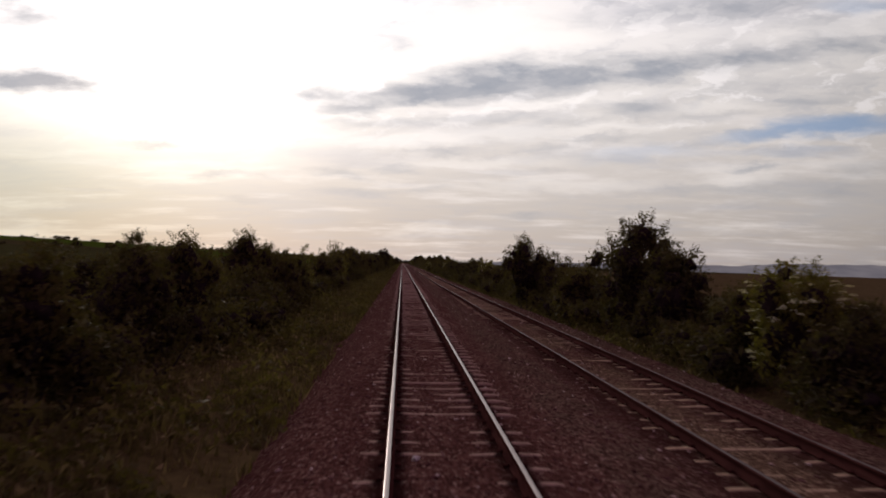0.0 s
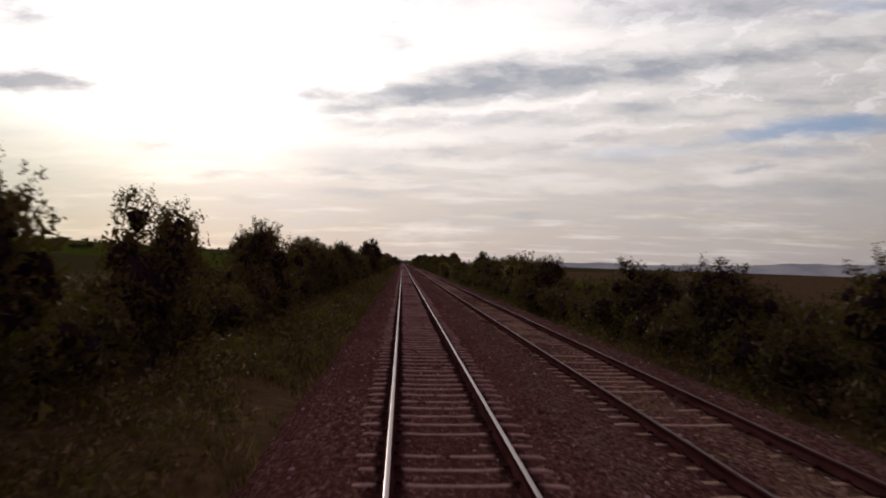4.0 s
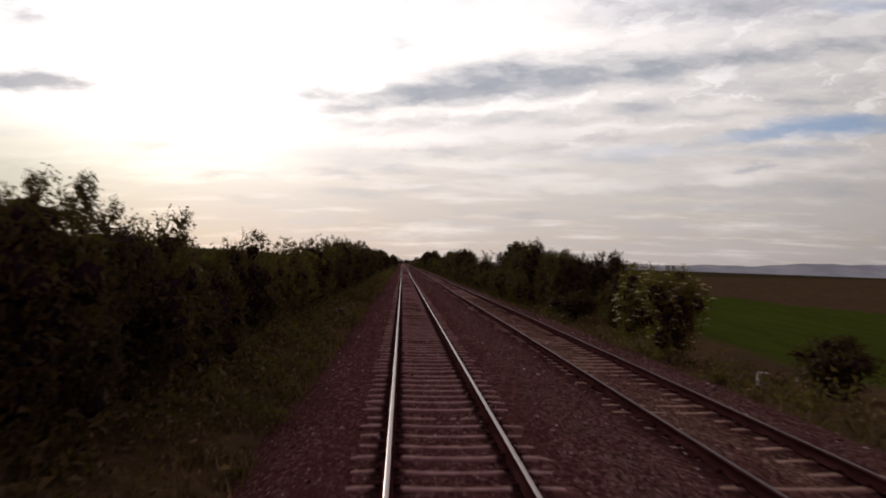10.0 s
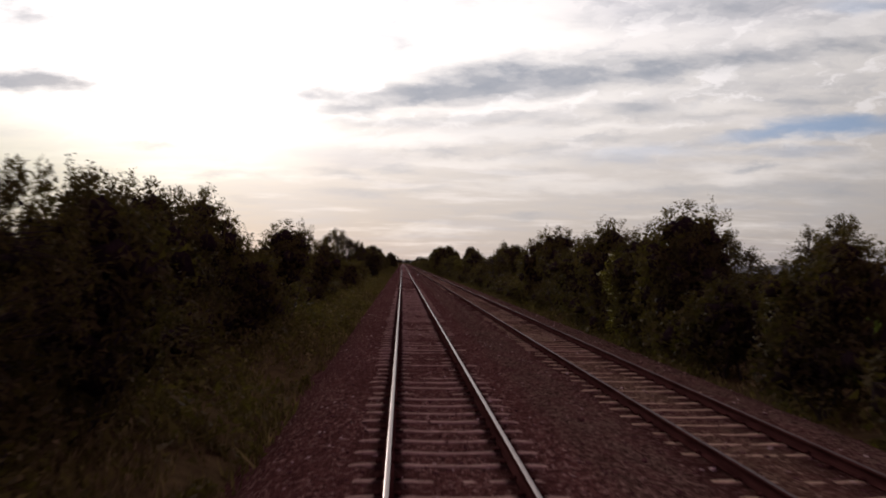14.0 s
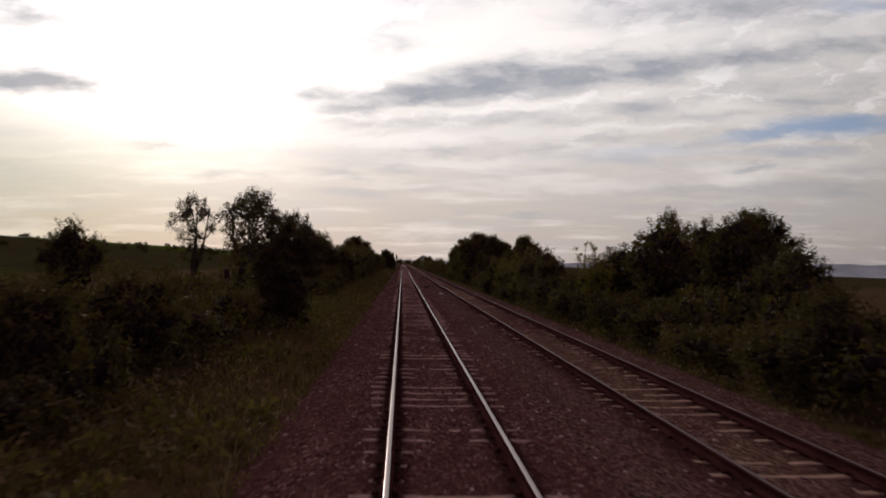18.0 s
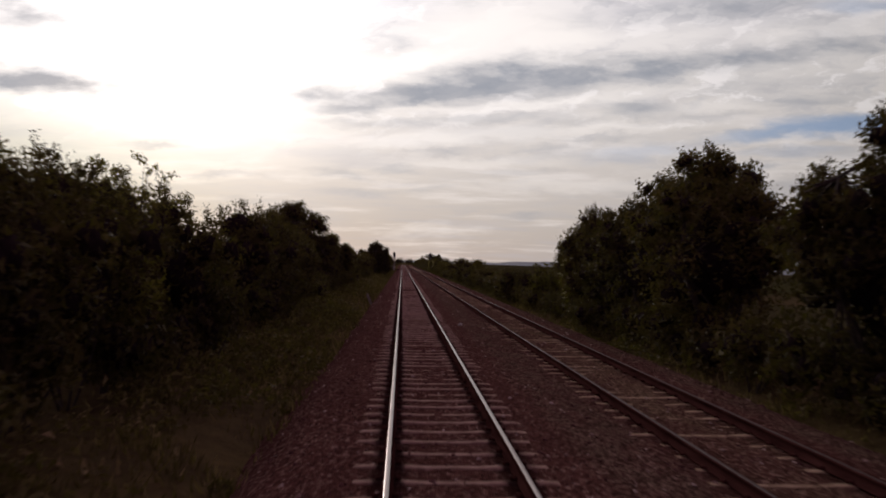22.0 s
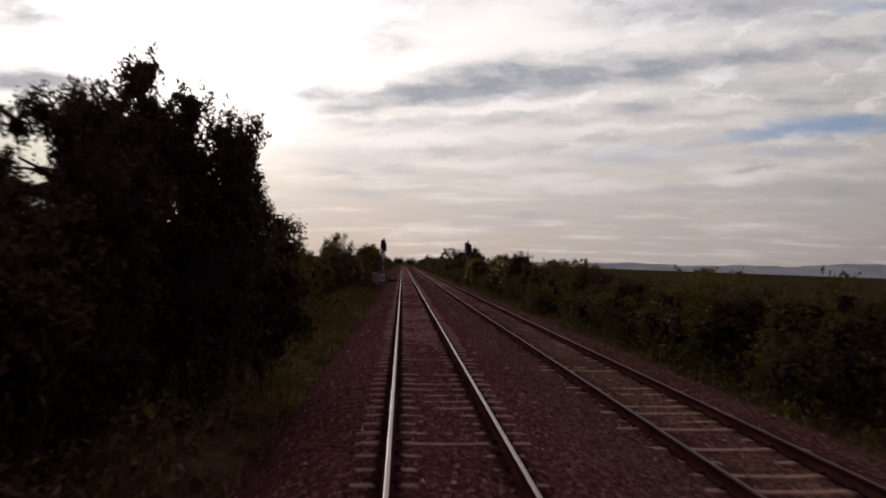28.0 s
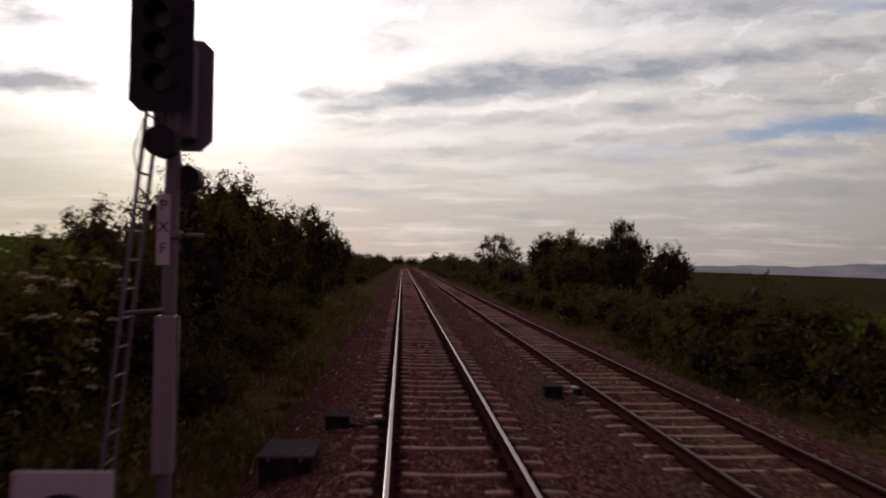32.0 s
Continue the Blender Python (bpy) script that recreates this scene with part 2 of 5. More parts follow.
def ballast_material():
    m, n = material("ballast stone")
    p = object_place(n)
    cell = n.node("ShaderNodeTexVoronoi", {"Vector": p, "Scale": 24.0}, feature="F1")
    edge = n.node("ShaderNodeTexVoronoi", {"Vector": p, "Scale": 24.0}, feature="DISTANCE_TO_EDGE")
    tone = n.node("ShaderNodeSeparateColor", {0: cell.outputs["Color"]}).outputs[0]
    c = n.ramp(tone, [(0.0, (0.034, 0.015, 0.013)), (0.45, (0.096, 0.041, 0.034)), (0.85, (0.165, 0.080, 0.066)), (1.0, (0.36, 0.235, 0.20))])
    stain = n.noise(n.vec("MULTIPLY", p, (1.2, 0.25, 1)), 1.0, 4)
    c = n.mix(n.span(stain, 0.4, 0.7, 0.0, 0.55), c, (0.080, 0.033, 0.028, 1))
    # paler tan stone between the rails of the far line, in patches
    fx = n.math("ABSOLUTE", n.math("SUBTRACT", n.node("ShaderNodeSeparateXYZ", {0: p}).outputs[0], 4.05))
    tan = n.math("MULTIPLY", n.span(fx, 0.85, 0.45), n.span(n.noise(n.vec("MULTIPLY", p, (0.9, 0.3, 1)), 1.0, 5), 0.35, 0.65, 0.15, 0.75))
    c = n.mix(tan, c, n.ramp(tone, [(0.0, (0.050, 0.030, 0.020)), (0.6, (0.150, 0.098, 0.062)), (1.0, (0.36, 0.27, 0.18))]))
    # dirtier grey-brown stone between the lines and along the far shoulder
    px = n.node("ShaderNodeSeparateXYZ", {0: p}).outputs[0]
    dirty = n.math("ADD", n.math("MULTIPLY", n.span(px, 1.45, 1.95), n.span(px, 3.2, 2.7)), n.span(px, 5.2, 5.6), clamp=True)
    mottle = n.span(n.noise(n.vec("MULTIPLY", p, (1.6, 0.9, 1)), 1.0, 5, 0.7), 0.35, 0.65, 0.25, 0.85)
    c = n.mix(n.math("MULTIPLY", dirty, mottle), c, n.ramp(tone, [(0.0, (0.030, 0.017, 0.012)), (0.5, (0.090, 0.056, 0.042)), (1.0, (0.24, 0.165, 0.125))]))
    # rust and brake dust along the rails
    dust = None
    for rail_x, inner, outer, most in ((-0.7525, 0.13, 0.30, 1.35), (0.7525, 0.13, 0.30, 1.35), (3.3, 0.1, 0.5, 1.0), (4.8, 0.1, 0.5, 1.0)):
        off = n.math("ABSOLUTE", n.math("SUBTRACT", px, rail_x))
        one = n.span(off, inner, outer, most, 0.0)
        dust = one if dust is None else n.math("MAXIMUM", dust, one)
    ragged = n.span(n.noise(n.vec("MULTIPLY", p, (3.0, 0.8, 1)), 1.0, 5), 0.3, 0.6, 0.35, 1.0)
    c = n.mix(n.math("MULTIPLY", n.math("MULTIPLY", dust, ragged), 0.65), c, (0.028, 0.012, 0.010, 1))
    h = n.math("ADD", n.math("MINIMUM", edge.outputs["Distance"], 0.25), n.math("MULTIPLY", tone, 0.25))
    finish(n, c, 1.0, bump=h, bump_dist=0.05, spec=0.0)
    return m


def stone_material():
    m, n = material("loose ballast stone")
    island = n.node("ShaderNodeNewGeometry").outputs["Random Per Island"]
    finish(n, n.ramp(island, [(0.0, (0.065, 0.028, 0.030)), (0.45, (0.12, 0.055, 0.056)), (0.78, (0.20, 0.115, 0.100)), (0.9, (0.40, 0.29, 0.26)), (1.0, (0.58, 0.47, 0.43))]), 1.0, spec=0.0)
    return m


def concrete_material(name, dark, light, dust=0.0):
    m, n = material(name)
    p = object_place(n)
    each = n.node("ShaderNodeObjectInfo").outputs["Random"]
    island = n.node("ShaderNodeNewGeometry").outputs["Random Per Island"]
    f = n.noise(n.vec("ADD", p, n.xyz(n.math("MULTIPLY", each, 40.0), island)), 5.0, 6, 0.65)
    g = n.noise(p, 45.0, 3)
    c = n.ramp(f, [(0.25, dark), (0.75, light)])
    c = n.mix(n.span(g, 0.55, 0.75, 0.0, 0.5), c, (0.075, 0.042, 0.038, 1))
    if dust:
        # grease and brake dust on the rail seats
        off = n.math("ABSOLUTE", n.math("SUBTRACT", n.math("ABSOLUTE", n.node("ShaderNodeSeparateXYZ", {0: p}).outputs[0]), 0.7525))
        off = n.math("ADD", off, n.span(f, 0.3, 0.7, -0.03, 0.03))
        c = n.mix(n.span(off, 0.215, 0.13, 0.0, dust), c, (0.026, 0.012, 0.011, 1))
    finish(n, c, 0.95, bump=g, bump_dist=0.006, spec=0.0)
    return m


def rail_side_material():
    m, n = material("rusty rail steel")
    p = object_place(n)
    f = n.noise(n.vec("MULTIPLY", p, (9, 1.2, 9)), 1.0, 6)
    finish(n, n.ramp(f, [(0.3, (0.030, 0.011, 0.010)), (0.7, (0.080, 0.031, 0.027))]), 0.95, bump=f, bump_dist=0.004, spec=0.0)
    return m


def rail_top_material(name, colour, rough, metal):
    m, n = material(name)
    p = object_place(n)
    f = n.noise(n.vec("MULTIPLY", p, (60, 0.35, 1)), 1.0, 4)
    c = n.mix(n.span(f, 0.4, 0.75, 0.0, 0.35 if metal > 0.5 else 0.15), (*colour, 1), (0.20, 0.14, 0.12, 1))
    finish(n, c, n.span(f, 0.3, 0.8, rough, rough + 0.12), metal, spec=0.5 if metal > 0.5 else 0.22)
    return m


def ground_material():
    m, n = material("meadow and field")
    p = object_place(n)
    s = n.node("ShaderNodeSeparateXYZ", {0: p})
    fine = n.noise(p, 3.0, 6, 0.65)
    mid = n.noise(n.vec("MULTIPLY", p, (0.12, 0.12, 1)), 1.0, 4)
    c = n.ramp(fine, [(0.3, (0.065, 0.045, 0.022)), (0.7, (0.14, 0.105, 0.046))])
    c = n.mix(n.span(mid, 0.45, 0.65, 0.0, 0.5), c, (0.065, 0.050, 0.030, 1))
    plots = n.node("ShaderNodeTexVoronoi", {"Vector": n.vec("MULTIPLY", p, (0.012, 0.006, 0)), "Scale": 1.0}).outputs["Color"]
    plot = n.node("ShaderNodeSeparateColor", {0: plots}).outputs[0]
    field = n.ramp(plot, [(0.0, (0.050, 0.046, 0.020)), (0.4, (0.054, 0.055, 0.021)), (0.6, (0.064, 0.052, 0.026)), (1.0, (0.048, 0.045, 0.021))])
    field = n.mix(n.span(fine, 0.3, 0.8, 0.0, 0.3), field, (0.042, 0.043, 0.02, 1))
    tufts = n.noise(n.vec("MULTIPLY", p, (0.30, 0.10, 1)), 1.0, 6, 0.7)
    field = n.mix(n.span(tufts, 0.45, 0.68, 0.0, 0.55), field, (0.026, 0.024, 0.013, 1))
    # a young green crop beside the line, ploughed and dull land beyond it
    crop = n.math("MULTIPLY", n.span(s.outputs[0], 50.0, 46.0), n.math("ADD", n.math("MULTIPLY", n.span(s.outputs[1], 205.0, 215.0), n.span(s.outputs[1], 470.0, 440.0)), n.span(s.outputs[1], 680.0, 700.0)), clamp=True)
    rows = n.noise(n.vec("MULTIPLY", p, (0.9, 0.05, 1)), 1.0, 4)
    field = n.mix(n.math("MULTIPLY", n.span(s.outputs[0], 46.0, 50.0), n.span(s.outputs[1], 640.0, 560.0)), field, n.ramp(rows, [(0.3, (0.070, 0.050, 0.026)), (0.7, (0.105, 0.076, 0.038))]))
    field = n.mix(crop, field, n.ramp(rows, [(0.3, (0.042, 0.066, 0.010)), (0.7, (0.066, 0.098, 0.014))]))
    away = n.math("ADD", n.span(s.outputs[0], 11.5, 13.5), n.span(s.outputs[0], -24.0, -30.0))
    c = n.mix(n.math("MINIMUM", away, 1.0), c, field)
    finish(n, c, 1.0, bump=fine, bump_dist=0.15, spec=0.0)
    return m


def grass_material():
    m, n = material("verge grass")
    island = n.node("ShaderNodeNewGeometry").outputs["Random Per Island"]
    finish(n, n.ramp(island, [(0.0, (0.078, 0.064, 0.030)), (0.7, (0.178, 0.146, 0.066)), (1.0, (0.32, 0.25, 0.14))]), 0.9, through_light=0.25, spec=0.0)
    return m


def plain_material(name, colour, rough=0.6, metal=0.0, wear=(0.05, 0.045, 0.04), amount=0.35, scale=6.0, spec=0.3):
    m, n = material(name)
    p = object_place(n)
    f = n.noise(p, scale, 6, 0.65)
    g = n.noise(n.vec("MULTIPLY", p, (8, 8, 1.2)), 1.0, 4)
    c = n.mix(n.span(f, 0.5, 0.75, 0.0, amount), (*colour, 1), (*wear, 1))
    c = n.mix(n.span(g, 0.5, 0.8, 0.0, amount * 0.7), c, (*wear, 1))
    finish(n, c, rough, metal, bump=f, bump_dist=0.003, spec=spec)
    return m


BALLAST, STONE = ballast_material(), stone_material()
CONCRETE = concrete_material("weathered concrete", (0.195, 0.128, 0.100), (0.53, 0.38, 0.30), 0.92)
CONCRETE_OLD = concrete_material("old stained concrete", (0.21, 0.145, 0.098), (0.58, 0.43, 0.295))
RUST = rail_side_material()
POLISHED = rail_top_material("polished rail head", (0.225, 0.175, 0.168), 0.30, 1.0)
DULL = rail_top_material("dull brown rail head", (0.062, 0.033, 0.028), 0.50, 0.0)
GROUND, GRASS = ground_material(), grass_material()

# ---- building helpers ----


def mesh_object(name, mesh, mat, parent=None, label=""):
    ob = new(name, mesh)
    if mat and not mesh.materials:
        mesh.materials.append(mat)
    if parent:
        ob.parent = parent
    return tagged(ob, label)


def part(name, bm, mat, parent, label=""):
    mesh = bpy.data.meshes.new(name)
    bm.to_mesh(mesh)
    bm.free()
    return mesh_object(name, mesh, mat, parent, label)


def raw_mesh(name, verts, faces, mat=None):
    """verts (n, 3); faces (m, 3) or (m, 4), all of one kind."""
    verts, faces = np.asarray(verts, np.float32), np.asarray(faces, np.int32)
    k = faces.shape[1]
    mesh = bpy.data.meshes.new(name)
    mesh.vertices.add(len(verts))
    mesh.vertices.foreach_set("co", verts.ravel())
    mesh.loops.add(faces.size)
    mesh.loops.foreach_set("vertex_index", faces.ravel())
    mesh.polygons.add(len(faces))
    mesh.polygons.foreach_set("loop_start", np.arange(0, faces.size, k, dtype=np.int32))
    mesh.update(calc_edges=True)
    if mat:
        mesh.materials.append(mat)
    return mesh


def thing(name, label, category, group="", kind="", at=(0, 0, 0)):
    ob = new(name)
    ob.location = at
    ob.empty_display_size = 0.2
    return tagged(ob, label, category, group, kind)


def boxes(parts_list, bevel=0.0):
    """A bmesh of boxes, each (centre x, y, z, size x, y, z)."""
    bm = bmesh.new()
    for cx, cy, cz, sx, sy, sz in parts_list:
        bmesh.ops.create_cube(bm, size=1.0, matrix=Matrix.Translation((cx, cy, cz)) @ Matrix.Diagonal((sx, sy, sz, 1)))
    if bevel:
        bmesh.ops.bevel(bm, geom=bm.edges[:], offset=bevel, segments=1, affect="EDGES")
    return bm


def tube(bm, p0, p1, r0, r1, sides=8):
    p0, p1 = Vector(p0), Vector(p1)
    d = p1 - p0
    m = Matrix.Translation((p0 + p1) / 2) @ d.to_track_quat("Z", "Y").to_matrix().to_4x4()
    bmesh.ops.create_cone(bm, cap_ends=True, segments=sides, radius1=r0, radius2=r1, depth=d.length, matrix=m)


Y0, Y1 = -30.0, 1000.0


def lerp_table(y, table):
    return np.interp(y, [q[0] for q in table], [q[1] for q in table])


# centre line of the far track: the space between the tracks narrows along the way
FAR_TRACK = [(-30, 4.28), (9, 4.28), (31, 4.22), (53, 4.18), (74, 4.04), (100, 3.98), (163, 3.95), (207, 4.01), (229, 4.09), (251, 4.29), (274, 4.20), (300, 4.24), (318, 4.19), (384, 4.24), (406, 4.16), (428, 4.15), (472, 4.04), (494, 4.00), (516, 3.93), (580, 3.89), (640, 3.87), (671, 3.82), (715, 3.83), (1100, 3.82)]
FAR_DROP = 0.07      # its rails lie this much lower


def far_x(y):
    y = np.asarray(y, float)
    return (lerp_table(y - 12, FAR_TRACK) + lerp_table(y, FAR_TRACK) + lerp_table(y + 12, FAR_TRACK)) / 3


# sleepers lie a little closer or wider from stretch to stretch
SLEEPER_DRIFT = [(10, 0.26), (32, 0.23), (54, 0.18), (76, -0.06), (143, -0.18), (165, 0.05), (187, 0.18), (209, 0.23), (231, 0.03), (253, 0.03), (275, -0.22), (297, -0.16), (319, 0.08), (386, -0.13), (430, -0.26), (452, -0.22), (474, 0.02), (496, 0.13), (518, -0.10), (540, -0.20), (562, 0.15), (629, 0.25), (651, 0.19), (673, -0.14), (717, -0.27)]

# ---- ground ----


def ground_height(x, y):
    x, y = np.asarray(x, float), np.asarray(y, float)
    z = np.interp(x, [-4500, -700, -260, -150, -60, -25, -9, -4.0, -2.6, 6.6, 8.0, 12, 30, 300, 460, 900, 4500], [28, 20, 14, 9.0, 3.0, 0.6, -0.5, -0.62, -0.9, -0.9, -0.65, -0.8, -2.2, -2.6, -6, -40, -52])
    lumps = 0.10 * np.sin(y * 0.9 + 2.1 * np.sin(x * 0.7)) * np.sin(x * 1.3 + 0.37 * y) + 0.12 * np.sin(y * 0.21 + x * 0.3)
    return z + lumps * np.where((x > -2.4) & (x < 6.4), 0.0, 1.0)


def grid_mesh(name, xs, ys, height, mat):
    gx, gy = np.meshgrid(xs, ys)
    gz = height(gx, gy)
    v = np.stack([gx, gy, gz], -1).reshape(-1, 3)
    nx, ny = len(xs), len(ys)
    i = (np.arange(ny - 1)[:, None] * nx + np.arange(nx - 1)[None]).ravel()
    mesh = raw_mesh(name, v, np.stack([i, i + 1, i + 1 + nx, i + nx], -1), mat)
    mesh.polygons.foreach_set("use_smooth", np.ones(len(mesh.polygons), bool))
    return mesh


xs = np.concatenate([[-4500, -2500, -1200, -700, -400, -260, -200, -150, -100, -60, -40, -25, -16, -12], np.arange(-10, -2.3, 0.55), [0, 3], np.arange(6.5, 14, 0.6), [16, 20, 25, 30, 45, 70, 120, 200, 300, 380, 460, 600, 900, 1600, 2800, 4500]])
ys = np.concatenate([[-900, -300, -120], np.arange(-60, 1100, 1.6), [1150, 1250, 1500, 2000, 2800, 3800, 5400]])
tagged(mesh_object("ground", grid_mesh("ground", xs, ys, ground_height, GROUND), None), "rough grassy lineside and open green fields", "ground", kind="structure")


# how high the stones lie over the near line's sleepers: outer ends, between the rails, and beside the far line
COVER_LEFT = [(0, 0.016), (40, 0.012), (60, 0.0), (370, 0.0), (385, 0.022), (425, 0.020), (440, 0.006), (470, 0.018), (490, 0.004), (520, 0.0), (1000, 0.0)]
COVER_MIDDLE = [(0, 0.018), (22, 0.020), (36, 0.004), (60, -0.004), (165, 0.0), (172, 0.010), (180, 0.0), (300, 0.0), (312, 0.010), (330, 0.0), (375, 0.004), (385, 0.020), (420, 0.020), (432, 0.004), (472, 0.012), (482, 0.014), (495, -0.004), (620, 0.0), (632, 0.010), (652, 0.012), (668, 0.008), (690, 0.004), (702, 0.018), (712, 0.006), (730, 0.0), (1000, 0.0)]
COVER_RIGHT = [(0, 0.014), (40, 0.014), (60, 0.0), (215, 0.004), (235, 0.016), (330, 0.018), (440, 0.020), (485, 0.018), (510, 0.004), (560, 0.0), (625, 0.014), (660, 0.010), (680, 0.004), (1000, 0.004)]


def ballast_height(x, y):
    fx = far_x(y)
    bed = np.where(x < 1.9, np.interp(x, [-3.1, -2.15, -1.6, -1.18, -0.92, -0.45, 0.45, 0.9, 1.4, 1.9], [-0.95, -0.33, -0.190, -0.180, -0.196, -0.190, -0.190, -0.194, -0.186, -0.19]), np.interp(x - fx, [-2.2, -1.45, 1.9, 2.4, 3.3], [-0.187, -0.243, -0.243, -0.39, -1.0]))
    six = np.exp(-((x - fx / 2) / 0.55) ** 2) * 0.03
    n1 = np.sin(y * 0.83 + 1.7 * np.sin(x * 0.9 + y * 0.05)) * np.sin(y * 0.31 + x * 0.6)
    n2 = np.sin(y * 0.13 + 2.0) * np.sin(x * 1.1 + y * 0.021)
    n3 = np.sin(y * 3.7 + 5.0 * np.sin(x * 2.9)) * np.sin(x * 4.1 + y * 1.9)
    cover = np.where((x > 1.9) & (x < fx - 0.9), 0.012, 0.0)
    cover = cover + np.where(x < -0.9, lerp_table(y, COVER_LEFT), np.where(x < 0.9, lerp_table(y, COVER_MIDDLE) - 0.003, np.where(x < 1.9, lerp_table(y, COVER_RIGHT), 0.0)))
    cover = cover + np.where(x > 1.9, lerp_table(y, [(0, -0.008), (340, -0.008), (420, -0.002), (690, 0.0), (705, -0.02), (740, -0.02), (1000, 0.0)]), 0.0)
    return bed + six + 0.009 * n1 + 0.010 * n2 + 0.010 * n3 - 0.010 * np.exp(-((x - 1.2) / 0.3) ** 2) + cover


bx = np.concatenate([[-3.1, -2.75, -2.4], np.arange(-2.15, 6.3, 0.21), [6.5, 6.8, 7.1, 7.45]])
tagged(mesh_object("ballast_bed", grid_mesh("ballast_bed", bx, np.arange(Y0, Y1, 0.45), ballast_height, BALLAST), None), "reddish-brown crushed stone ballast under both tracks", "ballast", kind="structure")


def scatter_stones():
    rng = np.random.default_rng(3)
    n = 62000
    y = rng.uniform(4, 760, n)
    x = rng.uniform(-2.7, 7.0, n)
    keep = (np.abs(np.abs(x) - 0.7525) > 0.11) & (np.abs(np.abs(x - far_x(y)) - 0.7525) > 0.11)
    x, y = x[keep], y[keep]
    n = len(x)
    size = rng.uniform(0.018, 0.042, n) * rng.choice([1, 1, 1, 1.4], n)
    base = np.array([(1, 0, 0), (0, 1, 0), (-1, 0, 0), (0, -1, 0), (0, 0, 0.5), (0, 0, -0.5)], float)
    v = base[None] * rng.uniform(0.65, 1.25, (n, 6, 1)) + rng.normal(0, 0.12, (n, 6, 3))
    ang = rng.uniform(0, 6.283, n)
    c, s = np.cos(ang)[:, None], np.sin(ang)[:, None]
    v = np.stack([v[..., 0] * c - v[..., 1] * s, v[..., 0] * s + v[..., 1] * c, v[..., 2]], -1) * size[:, None, None]
    z = ballast_height(x, y) + 0.002
    on_sleeper = (np.abs((y - lerp_table(y, SLEEPER_DRIFT) - Y0 + 0.326) % 0.652 - 0.326) < 0.08) & (np.abs(x) < 0.62) & (rng.random(n) < 0.6)
    v += np.stack([x, y, np.where(on_sleeper, -0.172, z)], -1)[:, None]
    f = np.array([(0, 1, 4), (1, 2, 4), (2, 3, 4), (3, 0, 4), (1, 0, 5), (2, 1, 5), (3, 2, 5), (0, 3, 5)])
    faces = (np.arange(n)[:, None, None] * 6 + f[None]).reshape(-1, 3)
    tagged(mesh_object("ballast_stones", raw_mesh("ballast_stones", v.reshape(-1, 3), faces, STONE), None), "loose angular reddish-grey ballast stones", "ballast", kind="stuff")


scatter_stones()

# ---- tracks ----


def rail_mesh(name, offset, line, top_mat, drop):
    """Flat-bottom rail swept along a line x(y)."""
    prof = [(-0.070, -0.159), (-0.070, -0.148), (-0.012, -0.130), (-0.010, -0.050), (-0.035, -0.038), (-0.036, -0.010), (-0.028, -0.001), (0.028, -0.001), (0.036, -0.010), (0.035, -0.038), (0.010, -0.050), (0.012, -0.130), (0.070, -0.148), (0.070, -0.159)]
    yy = np.arange(Y0, Y1 + 1, 6.0)
    xx = line(yy) + offset
    k = len(prof)
    v = np.array([[(x + px, y, pz - drop) for px, pz in prof] for x, y in zip(xx, yy)]).reshape(-1, 3)
    faces, top = [], []
    for i in range(len(yy) - 1):
        for j in range(k):
            j2 = (j + 1) % k
            faces.append((i * k + j, (i + 1) * k + j, (i + 1) * k + j2, i * k + j2))
            top.append(1 if j == 6 else 0)
    mesh = raw_mesh(name, v, faces, RUST)
    mesh.materials.append(top_mat)
    mesh.polygons.foreach_set("material_index", np.array(top, np.int32))
    return mesh


def sleeper_verts(half=1.25, top=0.062, foot=0.080):
    """Concrete sleeper, waisted in the middle, its rail seats a little higher."""
    st = [(-half, -0.195, 0.86), (-half + 0.12, -0.172, 1.0), (-0.93, -0.165, 1.0), (-0.55, -0.168, 1.0), (-0.30, -0.182, 0.9), (0.30, -0.182, 0.9), (0.55, -0.168, 1.0), (0.93, -0.165, 1.0), (half - 0.12, -0.172, 1.0), (half, -0.195, 0.86)]
    v = []
    for x, z, w in st:
        v += [(x, -foot * w, -0.36), (x, -top * w, z - 0.012), (x, -(top - 0.015) * w, z), (x, (top - 0.015) * w, z), (x, top * w, z - 0.012), (x, foot * w, -0.36)]
    f = []
    for i in range(len(st) - 1):
        for j in range(5):
            f.append((i * 6 + j, i * 6 + j + 1, (i + 1) * 6 + j + 1, (i + 1) * 6 + j))
    f += [(0, 5, 4, 1), (1, 4, 3, 2)]
    b = (len(st) - 1) * 6
    f += [(b, b + 1, b + 4, b + 5), (b + 1, b + 2, b + 3, b + 4)]
    return np.array(v), np.array(f)


def many(verts, faces, places):
    """One mesh's worth of copies of a piece at many places (n, 3)."""
    v = (verts[None] + places[:, None]).reshape(-1, 3)
    f = (faces[None] + (np.arange(len(places)) * len(verts))[:, None, None]).reshape(-1, faces.shape[1])
    return v, f


BOX_V = np.array([(a, b, c) for a in (-0.5, 0.5) for b in (-0.5, 0.5) for c in (-0.5, 0.5)])
BOX_F = np.array([(0, 1, 3, 2), (4, 6, 7, 5), (0, 4, 5, 1), (2, 3, 7, 6), (0, 2, 6, 4), (1, 5, 7, 3)])


